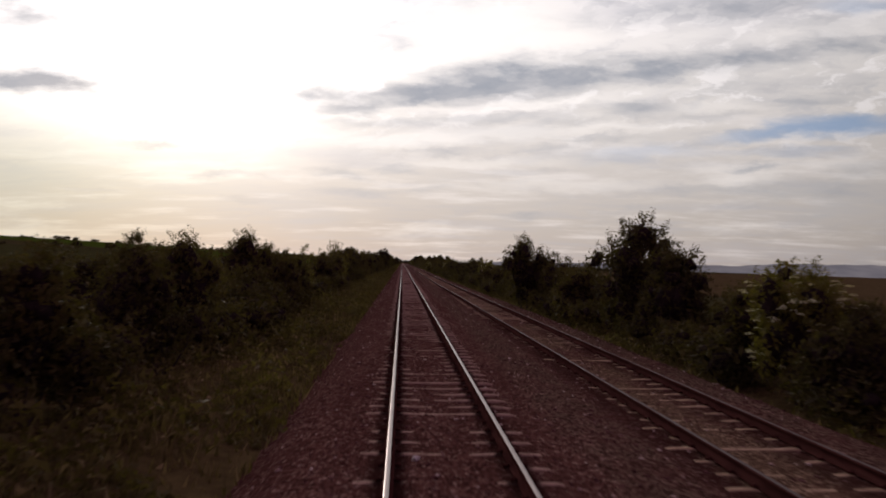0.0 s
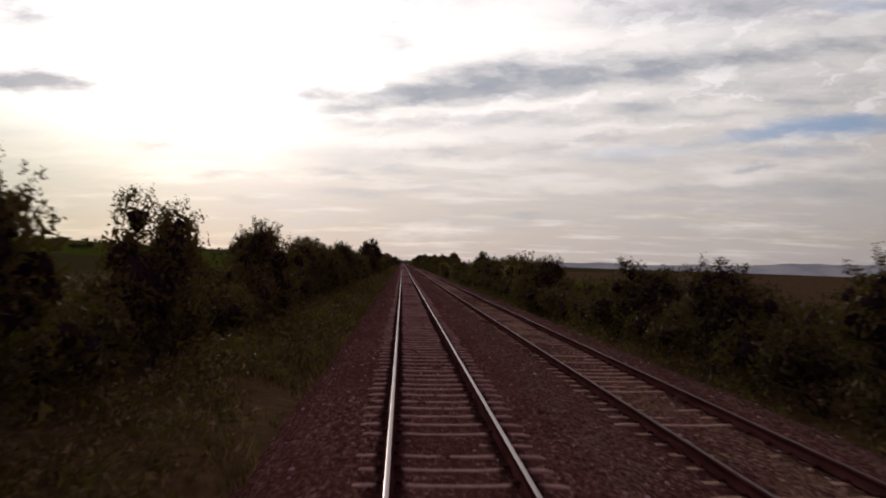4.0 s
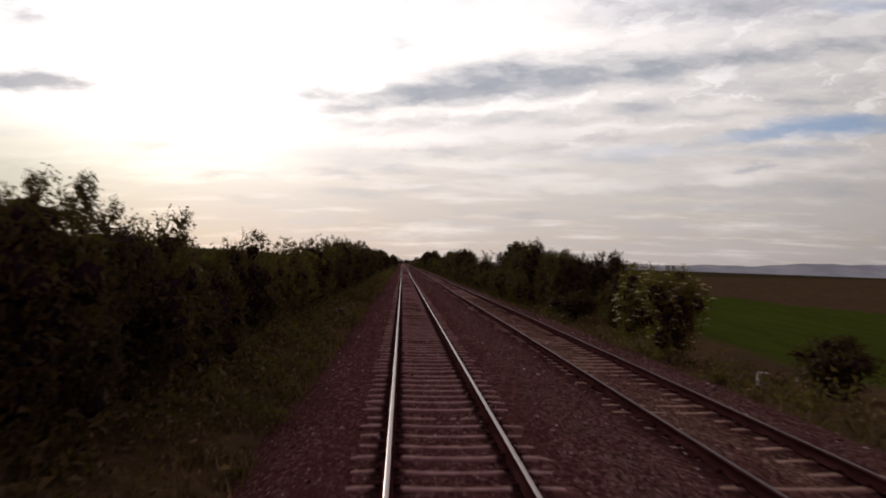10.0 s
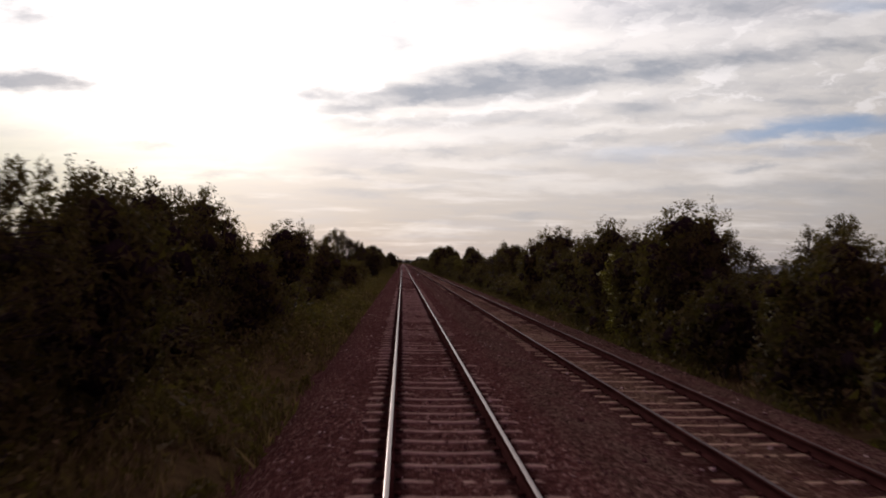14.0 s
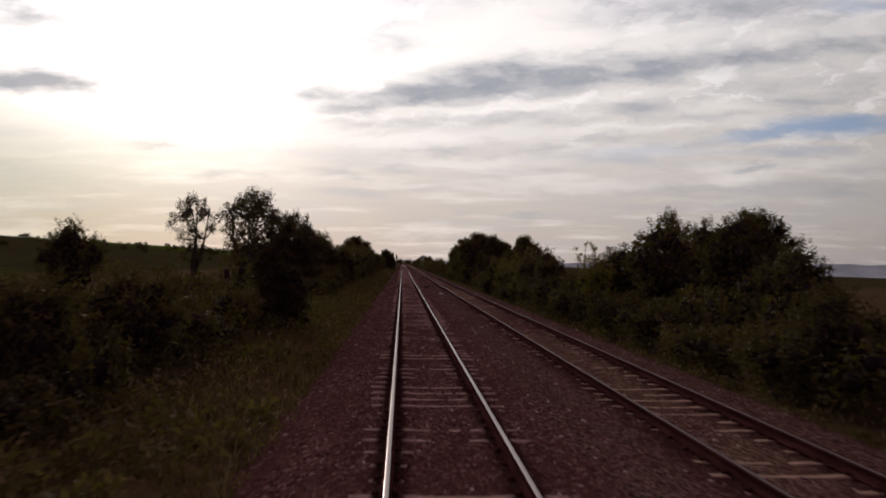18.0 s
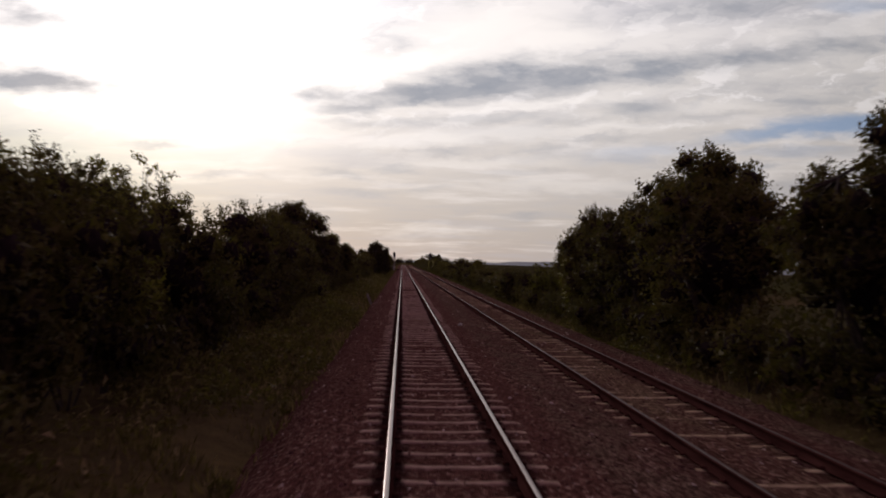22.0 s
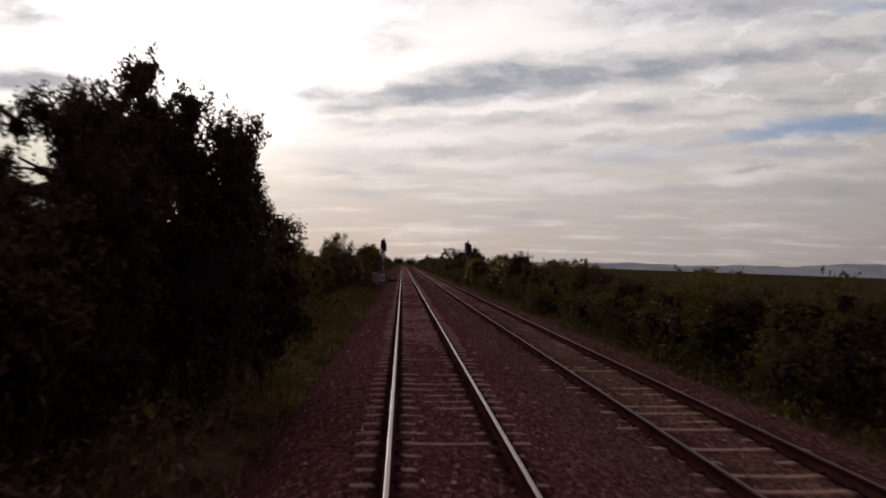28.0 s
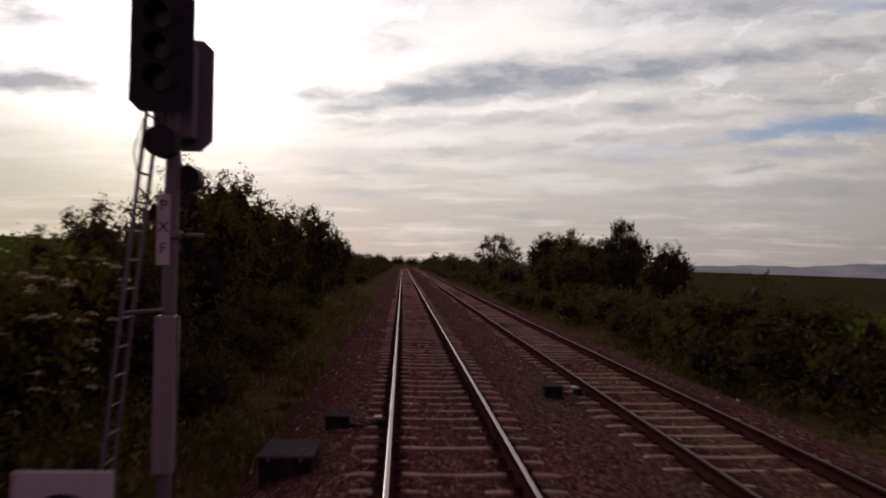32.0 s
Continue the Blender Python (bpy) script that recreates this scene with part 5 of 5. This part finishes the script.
def verge_grass():
    rng = np.random.default_rng(8)
    strips = [(-5.8, -2.6, 165000, 0.10, 0.42), (6.7, 8.2, 56000, 0.08, 0.32)]
    vs = []
    for xa, xb, n, lo, hi in strips:
        x, y = rng.uniform(xa, xb, n), rng.uniform(4, 770, n)
        patch = np.sin(y * 0.5 + x) * np.sin(y * 0.17 + 1.3 * x) + 0.5 * np.sin(y * 1.9 + x * 2)
        keep = patch + rng.uniform(-0.9, 0.9, n) > -0.25
        x, y, patch = x[keep], y[keep], patch[keep]
        n = len(x)
        z = np.maximum(ground_height(x, y), ballast_height(np.clip(x, -3.1, 7.4), y))
        hgt = rng.uniform(lo, hi, n) * (0.7 + 0.4 * np.clip(patch, -0.5, 1))
        a = rng.uniform(0, 6.283, n)
        wd = rng.uniform(0.012, 0.035, n)
        lean = rng.normal(0, 0.35, (n, 2)) * hgt[:, None]
        p = np.stack([x, y, z - 0.02], -1)
        dx = np.stack([np.cos(a) * wd, np.sin(a) * wd, np.zeros(n)], -1)
        tip = p + np.stack([lean[:, 0], lean[:, 1], hgt], -1)
        vs.append(np.stack([p - dx, p + dx, tip], 1).reshape(-1, 3))
    # low weeds among the grass
    for xa, xb, n in ((-6.0, -2.75, 16000), (6.9, 8.3, 6000)):
        x, y = rng.uniform(xa, xb, n), rng.uniform(4, 770, n)
        edge = np.clip((x - xb) / (xa - xb) if xa < 0 else (x - xa) / (xb - xa), 0, 1)
        keep = np.sin(y * 0.37 + x) * np.sin(y * 0.11 + 2) + 1.6 * edge + rng.uniform(-0.6, 0.6, n) > 0.75
        x, y, edge = x[keep], y[keep], edge[keep]
        c = np.stack([x, y, ground_height(x, y) + 0.12 + 0.30 * edge * rng.random(len(x))], -1)
        q, _ = leaves(rng, c, np.full(len(c), 0.16), 9, 0.075)
        vs.append(q)
    v = np.concatenate(vs)
    tagged(mesh_object("verge_grass", raw_mesh("verge_grass", v, np.arange(len(v)).reshape(-1, 3), GRASS), None), "rough tufted grass and weeds on the verges beside the ballast", "grass", kind="stuff")


def verge_weeds():
    """Leafy mounds of weeds and seedlings on the verges."""
    rng = np.random.default_rng(9)
    vs = []
    for xa, xb, n, sizes in ((-5.8, -2.8, 4000, (0.2, 0.3, 0.45, 0.7)), (-6.4, -4.0, 2400, (0.45, 0.6, 0.8, 1.0)), (7.0, 8.4, 1300, (0.2, 0.3, 0.45, 0.7))):
        x, y = rng.uniform(xa, xb, n), rng.uniform(4, 770, n)
        keep = np.sin(y * 0.23) * np.sin(y * 0.071 + 1.0) + rng.uniform(-0.8, 0.8, n) > -0.25
        x, y = x[keep], y[keep]
        for px, py in zip(x, y):
            r, k = rng.choice(sizes) * rng.uniform(0.8, 1.1), 54
            d = rng.normal(0, 1, (k, 3))
            d /= np.linalg.norm(d, axis=1)[:, None]
            d[:, 2] = np.abs(d[:, 2]) * rng.uniform(0.8, 1.4)
            base = max(float(ground_height(px, py)), float(ballast_height(min(max(px, -3.1), 7.4), py)))
            q, _ = leaves(rng, np.array((px, py, base)) + d * r * rng.uniform(0.6, 1.0, (k, 1)), np.full(k, 0.03), 1, 0.06 + 0.05 * r)
            vs.append(q)
    v = np.concatenate(vs)
    tagged(mesh_object("verge_weeds", raw_mesh("verge_weeds", v, np.arange(len(v)).reshape(-1, 3), WEED), None), "leafy olive weed mounds along the verges", "weeds", kind="stuff")


verge_grass()
verge_weeds()

# ---- distance ----


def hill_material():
    """Hills seen through miles of haze: a plain pale backdrop, haze and glow put into its colour."""
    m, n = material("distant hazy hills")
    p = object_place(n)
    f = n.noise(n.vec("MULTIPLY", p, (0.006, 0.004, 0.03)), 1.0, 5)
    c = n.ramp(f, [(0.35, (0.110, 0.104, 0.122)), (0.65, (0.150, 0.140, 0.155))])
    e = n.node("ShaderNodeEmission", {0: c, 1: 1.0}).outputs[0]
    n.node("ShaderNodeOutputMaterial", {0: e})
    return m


def hill_range(label, x0, x1, y, shape, mat):
    xs = np.linspace(x0, x1, 80)
    ys = np.array([0, 60, 140, 260, 420])
    prof = np.array([0.0, 0.66, 0.88, 1.0, 0.6])
    gx, gy = np.meshgrid(xs, ys)
    top = np.interp(gx, [q[0] for q in shape], [q[1] for q in shape]) + 3.0 * np.sin(gx * 0.013) + 2.0 * np.sin(gx * 0.037 + 1)
    gz = -60 + (top + 60) * prof[:, None]
    v = np.stack([gx, gy + y, gz], -1).reshape(-1, 3)
    i = (np.arange(len(ys) - 1)[:, None] * 80 + np.arange(79)[None]).ravel()
    mesh = raw_mesh("backdrop", v, np.stack([i, i + 1, i + 81, i + 80], -1), mat)
    tagged(mesh_object("backdrop", mesh, None), label, "hills", kind="structure")


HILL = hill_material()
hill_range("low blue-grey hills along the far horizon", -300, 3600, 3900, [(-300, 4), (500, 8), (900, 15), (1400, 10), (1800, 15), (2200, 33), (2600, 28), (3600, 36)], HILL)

# ---- railway equipment ----
SIGNAL_BLACK = plain_material("matt black paint", (0.018, 0.018, 0.02), 0.7, amount=0.2, wear=(0.05, 0.045, 0.045))
GALV = plain_material("dull galvanised steel", (0.19, 0.175, 0.175), 0.7, 0.3, wear=(0.16, 0.12, 0.10))
SLEEVE = plain_material("dirty white painted steel", (0.27, 0.25, 0.235), 0.6, wear=(0.20, 0.16, 0.14))
WHITE = plain_material("weathered white board", (0.56, 0.545, 0.51), 0.55, wear=(0.30, 0.27, 0.24))
CABINET = plain_material("grey painted cabinet steel", (0.24, 0.215, 0.20), 0.5, wear=(0.20, 0.17, 0.15))
GREY_BACK = plain_material("grey signal back sheet", (0.16, 0.155, 0.16), 0.6, wear=(0.08, 0.07, 0.07))
LENS = plain_material("dark signal lens glass", (0.02, 0.02, 0.025), 0.12, amount=0.05)
MARKER = plain_material("lichened concrete marker", (0.24, 0.22, 0.20), 0.9, wear=(0.16, 0.14, 0.11))
DARK_BOX = plain_material("black junction box plastic", (0.022, 0.021, 0.022), 0.9, amount=0.5, wear=(0.09, 0.065, 0.055), spec=0.04)
LID = plain_material("worn dark box lid", (0.05, 0.045, 0.045), 0.95, amount=0.6, wear=(0.12, 0.09, 0.08), spec=0.03)
CABLE = plain_material("black cable rubber", (0.02, 0.02, 0.02), 0.7, amount=0.1)


def plate(w, h, t, cut):
    """A standing sheet in the xz plane with its corners cut off, centred, thickness t along y."""
    bm = bmesh.new()
    a, b = w / 2, h / 2
    ring = [(-a + cut, -b), (a - cut, -b), (a, -b + cut), (a, b - cut), (a - cut, b), (-a + cut, b), (-a, b - cut), (-a, -b + cut)]
    front = [bm.verts.new((x, -t / 2, z)) for x, z in ring]
    back = [bm.verts.new((x, t / 2, z)) for x, z in ring]
    bm.faces.new(front)
    bm.faces.new(back[::-1])
    for i in range(8):
        j = (i + 1) % 8
        bm.faces.new((front[j], front[i], back[i], back[j]))
    bmesh.ops.recalc_face_normals(bm, faces=bm.faces[:])
    return bm


def moved(bm, m):
    bmesh.ops.transform(bm, matrix=m, verts=bm.verts[:])
    return bm


def disc(r, depth, y0, segments=20):
    bm = bmesh.new()
    bmesh.ops.create_cone(bm, cap_ends=True, segments=segments, radius1=r, radius2=r, depth=depth, matrix=pose(0, y0, 0, 90))
    return bm


def ring(r0, r1, depth, segments=28):
    bm = bmesh.new()
    rows = []
    for i in range(segments):
        a = 6.28319 * i / segments
        rows.append([bm.verts.new((r * math.cos(a), y, r * math.sin(a))) for r, y in ((r0, -depth / 2), (r1, -depth / 2), (r1, depth / 2), (r0, depth / 2))])
    for i in range(segments):
        p, q = rows[i], rows[(i + 1) % segments]
        for j in range(4):
            bm.faces.new((p[j], p[(j + 1) % 4], q[(j + 1) % 4], q[j]))
    bmesh.ops.recalc_face_normals(bm, faces=bm.faces[:])
    return bm


def signal_head(parent, x, y, z, w, h, facing, label):
    """Backplate, lamp case and hooded lenses; facing -1 looks back down the line."""
    head = part("signal_head", moved(plate(w, h, 0.025, 0.11), pose(x, y, z)), SIGNAL_BLACK if facing < 0 else GREY_BACK, parent, label)
    part("lamp_case", moved(boxes([(0, 0, 0, w * 0.55, 0.20, h * 0.82)], 0.02), pose(x, y - facing * 0.11, z)), GREY_BACK, head)
    for i in range(3):
        zz = z + (i - 1) * 0.30
        part("lens", moved(disc(0.10, 0.03, 0), pose(x, y + facing * 0.03, zz)), LENS, head)
        hood = bmesh.new()
        tube_pts = [(0.125 * math.cos(a), 0.125 * math.sin(a)) for a in np.linspace(-0.35, math.pi + 0.35, 12)]
        rows = [[hood.verts.new((x + px, y + facing * d, zz + pz)) for px, pz in tube_pts] for d in (0.01, 0.24)]
        for j in range(11):
            hood.faces.new((rows[0][j], rows[0][j + 1], rows[1][j + 1], rows[1][j]))
        ob = part("hood", hood, SIGNAL_BLACK, head)
        mod = ob.modifiers.new("thick", "SOLIDIFY")
        mod.thickness = 0.006


def colour_light_signal(at, lean, first, second, ladder_side, drum_side, label):
    """first, second: (dx, dy, z, w, h, facing) of the two heads."""
    sig = thing("railway_signal", label, "railway signal", "colour light signals", at=at)
    top = 5.05
    bm = bmesh.new()
    tube(bm, (0, 0, -0.75), (lean, 0, top), 0.075, 0.07, 14)
    part("post", bm, GALV, sig)
    part("post_cap", moved(boxes([(0, 0, 0, 0.17, 0.17, 0.05)], 0.01), pose(lean, 0, top + 0.02)), GALV, sig)
    part("base_sleeve", moved(boxes([(0, -0.01, 0.93, 0.20, 0.20, 1.55)], 0.015), pose(lean * 0.15, 0, 0)), SLEEVE, sig, "dirty white lower post sleeve")
    part("foot_block", boxes([(0, 0, -0.72, 0.5, 0.5, 0.55)], 0.03), MARKER, sig)
    for head in (first, second):
        signal_head(sig, *head, "black eight-sided signal backplate" if head[-1] < 0 else "grey back of a signal facing the other way")
        part("bracket", moved(boxes([(0, 0, 0, abs(head[0] - lean) + 0.14, 0.06, 0.06)], 0.008), pose((head[0] + lean) / 2, head[1] * 0.5, head[2])), GALV, sig)
    # round junction drums under the heads
    for dx, dy, z, r in ((drum_side * 0.06, -0.16, 3.40, 0.155), (-drum_side * 0.11, 0.18, 3.08, 0.125)):
        part("cable_drum", moved(disc(r, 0.22, 0), pose(lean * 0.7 + dx, dy, z)), SIGNAL_BLACK, sig)
    # access ladder leaning on the post
    lx0, lx1 = ladder_side * 0.62, ladder_side * 0.20 + lean
    for dy in (-0.17, 0.17):
        bm = bmesh.new()
        tube(bm, (lx0, dy, -0.6), (lx1, dy, 3.95), 0.022, 0.022, 8)
        part("ladder_rail", bm, GALV, sig)
    for i in range(15):
        t = (i + 1) / 16
        bm = bmesh.new()
        tube(bm, (lx0 + (lx1 - lx0) * t, -0.17, -0.6 + 4.55 * t), (lx0 + (lx1 - lx0) * t, 0.17, -0.6 + 4.55 * t), 0.012, 0.012, 6)
        part("rung", bm, GALV, sig)
    bm = bmesh.new()
    tube(bm, (0, -0.05, 1.76), (ladder_side * 0.44, -0.05, 1.72), 0.02, 0.02, 8)
    part("ladder_stay", bm, GALV, sig)
    # thin cable down the post
    bm = bmesh.new()
    pts = [(0.10, -0.03, 3.3), (0.16, -0.05, 2.6), (0.11, -0.04, 1.6), (0.13, -0.05, 0.6), (0.11, -0.02, -0.2)]
    for p, q in zip(pts, pts[1:]):
        tube(bm, p, q, 0.008, 0.008, 6)
    part("cable", bm, CABLE, sig)
    return sig


left_signal = colour_light_signal((-2.95, 715.1, 0), 0.03, (-0.05, -0.22, 4.28, 0.61, 1.2, -1), (0.05, 0.20, 3.93, 0.60, 1.14, 1), -1, -1, "tall colour-light signal with black backplate, ladder and white post foot")
colour_light_signal((7.32, 716.3, 0), 0.22, (0.34, -0.20, 4.00, 0.60, 1.18, -1), (0.10, 0.20, 4.24, 0.58, 1.15, 1), 1, -1, "leaning colour-light signal with two dark backplates beside the far track")

bm = bmesh.new()
tube(bm, (0.05, -0.02, 2.50), (0.34, -0.02, 2.50), 0.022, 0.022, 8)
part("side_arm", bm, GALV, left_signal)
part("arm_clamp", boxes([(0.02, -0.01, 2.50, 0.20, 0.19, 0.07)], 0.01), GALV, left_signal)
bm = bmesh.new()
loop = [(-0.10, -0.14, 3.36), (-0.22, -0.20, 3.62), (-0.30, -0.20, 3.30), (-0.26, -0.14, 2.95), (-0.06, -0.08, 2.72)]
for p, q in zip(loop, loop[1:]):
    tube(bm, p, q, 0.007, 0.007, 6)
part("cable_loop", bm, CABLE, left_signal, "slack black cable loop")

# upright letters on the left signal's identity plate; the number under them stays blank bars
id_plate = part("identity_plate", moved(boxes([(0, 0, 0, 0.13, 0.012, 0.70)], 0.004), pose(-0.03, -0.10, 2.55)), WHITE, left_signal, "white identity plate with dark letters")
for i, ch in enumerate("PXF"):
    cu = bpy.data.curves.new("letter", "FONT")
    cu.body, cu.size, cu.align_x, cu.align_y, cu.extrude = ch, 0.15, "CENTER", "CENTER", 0.002
    ob = new("letter", cu)
    ob.data.materials.append(SIGNAL_BLACK)
    ob.parent = id_plate
    ob.matrix_basis = pose(-0.03, -0.110, 2.78 - 0.21 * i, 90)


def ring_board(at, w, h, turn, label):
    """White board with a black ring, on two short posts."""
    b = thing("ring_sign", label, "sign", "ring signs", at=at)
    m = pose(0, 0, 0, *turn)
    part("board", moved(boxes([(0, 0, 0, w, 0.02, h)], 0.006), m), WHITE, b)
    part("ring", moved(ring(0.15, 0.265, 0.006), m @ pose(0, -0.014, 0)), SIGNAL_BLACK, b, "black painted ring")
    part("dot", moved(disc(0.035, 0.006, -0.014), m), SIGNAL_BLACK, b)
    for dx in (-0.25, 0.25):
        part("leg", moved(boxes([(dx, 0.03, -h / 2 - 0.12, 0.05, 0.04, 0.85)], 0.004), m), GALV, b)


ring_board((-3.05, 713.0, 0.30), 0.70, 0.85, (0, 1, 4), "white square board with a black ring beside the signal")
ring_board((8.05, 715.2, 0.40), 0.70, 0.85, (-4, 24, -10), "tilted white board with a black ring half in the bushes")


def equipment_cabinet(x, y):
    c = thing("relay_cabinet", "plain grey steel lineside relay cabinet in rough grass", "cabinet", at=(x, y, 0))
    body = part("body", boxes([(0, 0, 0.27, 0.50, 1.15, 1.62)], 0.012), CABINET, c)
    part("roof", boxes([(0, 0, 1.10, 0.54, 1.21, 0.035)], 0.008), SLEEVE, c, "pale flat lid")
    part("plinth", boxes([(0, 0, -0.66, 0.58, 1.25, 0.26)], 0.01), MARKER, c)
    for dy in (-0.285, 0.285):
        d = part("door", boxes([(0.257, dy, 0.27, 0.014, 0.54, 1.48)], 0.004), CABINET, body)
        part("hinge", boxes([(0.262, dy * 1.85, 0.75, 0.02, 0.03, 0.10)], 0.003), GALV, body)
    part("handle", boxes([(0.275, -0.05, 0.30, 0.03, 0.03, 0.16)], 0.005), GALV, body)
    part("vent", boxes([(0, -0.58, 0.85 - 0.05 * i, 0.30, 0.012, 0.018) for i in range(4)], 0.002), GREY_BACK, body)


equipment_cabinet(-3.36, 697.6)


def axle_counter(x_rail, x_box, y):
    """Sensor head on the rail with its cable and ground box."""
    a = thing("axle_counter", "rail-mounted axle counter head wired to a black ground box", "track sensor", "axle counters", at=(0, y, 0))
    part("sensor_head", boxes([(x_rail, 0, -0.13, 0.13, 0.30, 0.12)], 0.02), DARK_BOX, a)
    part("white_cover", boxes([(x_rail + (0.05 if x_box > x_rail else -0.05), 0.02, -0.055, 0.12, 0.16, 0.03)], 0.008), WHITE, a, "white plastic cover")
    bm = bmesh.new()
    n = 7
    pts = [(x_rail + (x_box - x_rail) * i / n, -0.1 + 0.12 * math.sin(i * 1.3), -0.155 + 0.02 * math.sin(i * 2.1)) for i in range(n + 1)]
    for p, q in zip(pts, pts[1:]):
        tube(bm, p, q, 0.02, 0.02, 8)
    part("cable", bm, CABLE, a)
    box = part("ground_box", boxes([(x_box, 0, -0.14, 0.34, 0.42, 0.22)], 0.02), DARK_BOX, a)
    part("lid", boxes([(x_box, 0, -0.02, 0.38, 0.46, 0.03)], 0.01), DARK_BOX, box)


axle_counter(0.90, 1.70, 472.2)
axle_counter(0.90, 1.62, 712.9)
axle_counter(-0.90, -1.55, 719.0)
axle_counter(2.75, 2.25, 722.0)


def ground_box(x, y, z, w, d, h, label, lid_mat):
    b = thing("junction_box", label, "junction box", "junction boxes", at=(x, y, z))
    part("body", boxes([(0, 0, h / 2 - 0.1, w, d, h + 0.2)], 0.02), DARK_BOX, b)
    part("lid", boxes([(0, 0, h + 0.02, w * 1.08, d * 1.08, 0.045)], 0.015), lid_mat, b)
    for dx in (-0.3, 0.3):
        part("lid_bolt", moved(disc(0.02, 0.03, 0, 8), pose(dx * w, -d * 0.56, h)), GALV, b)


ground_box(-1.96, 716.9, -0.36, 0.62, 0.85, 0.30, "dark lineside junction box with a worn grey lid on ballast", LID)
ground_box(-3.72, 260.2, -0.68, 0.47, 0.16, 0.50, "black cable box with a worn grey lid in the scrub", GREY_BACK)


def marker_post(x, y, z, w, h, lean, mat, label):
    p = thing("marker_post", label, "marker post", "marker posts", at=(x, y, z))
    bm = boxes([(0, 0, h / 2 - 0.15, w, w * 0.55, h + 0.3)], 0.012)
    part("post", moved(bm, pose(0, 0, 0, 0, lean, 8)), mat, p)
    part("face", moved(boxes([(0, -w * 0.29, h * 0.78, w * 0.8, 0.012, h * 0.32)], 0.002), pose(0, 0, 0, 0, lean, 8)), SLEEVE, p, "worn white painted face")


marker_post(-2.72, 539.0, -0.50, 0.16, 0.62, -22, MARKER, "short grey concrete marker leaning over in the grass")
marker_post(-3.55, 138.6, -0.62, 0.12, 0.5, -15, MARKER, "small leaning pale marker post in the verge")
marker_post(8.12, 239.6, -0.66, 0.26, 0.42, 4, WHITE, "stubby pale concrete marker at the edge of the field")


def litter(x, y, w, h, label):
    """A crumpled pale scrap on the stones."""
    rng = random.Random(int(x * 100 + y))
    bm = bmesh.new()
    bmesh.ops.create_icosphere(bm, subdivisions=2, radius=0.5)
    for v in bm.verts:
        v.co *= rng.uniform(0.75, 1.2)
    moved(bm, Matrix.Translation((0, 0, h * 0.3)) @ Matrix.Diagonal((w, w * 0.8, h, 1)))
    mesh = bpy.data.meshes.new("litter")
    bm.to_mesh(mesh)
    bm.free()
    ob = mesh_object("litter", mesh, WHITE)
    ob.location = (x, y, float(ballast_height(x, y)))
    tagged(ob, label, "litter", "litter")


litter(2.42, 458.0, 0.34, 0.14, "crumpled white plastic lying on the ballast")
litter(1.66, 516.6, 0.20, 0.10, "small white scrap between the two tracks")
litter(-0.42, 9.7, 0.11, 0.07, "pale stone lying between the near rails")
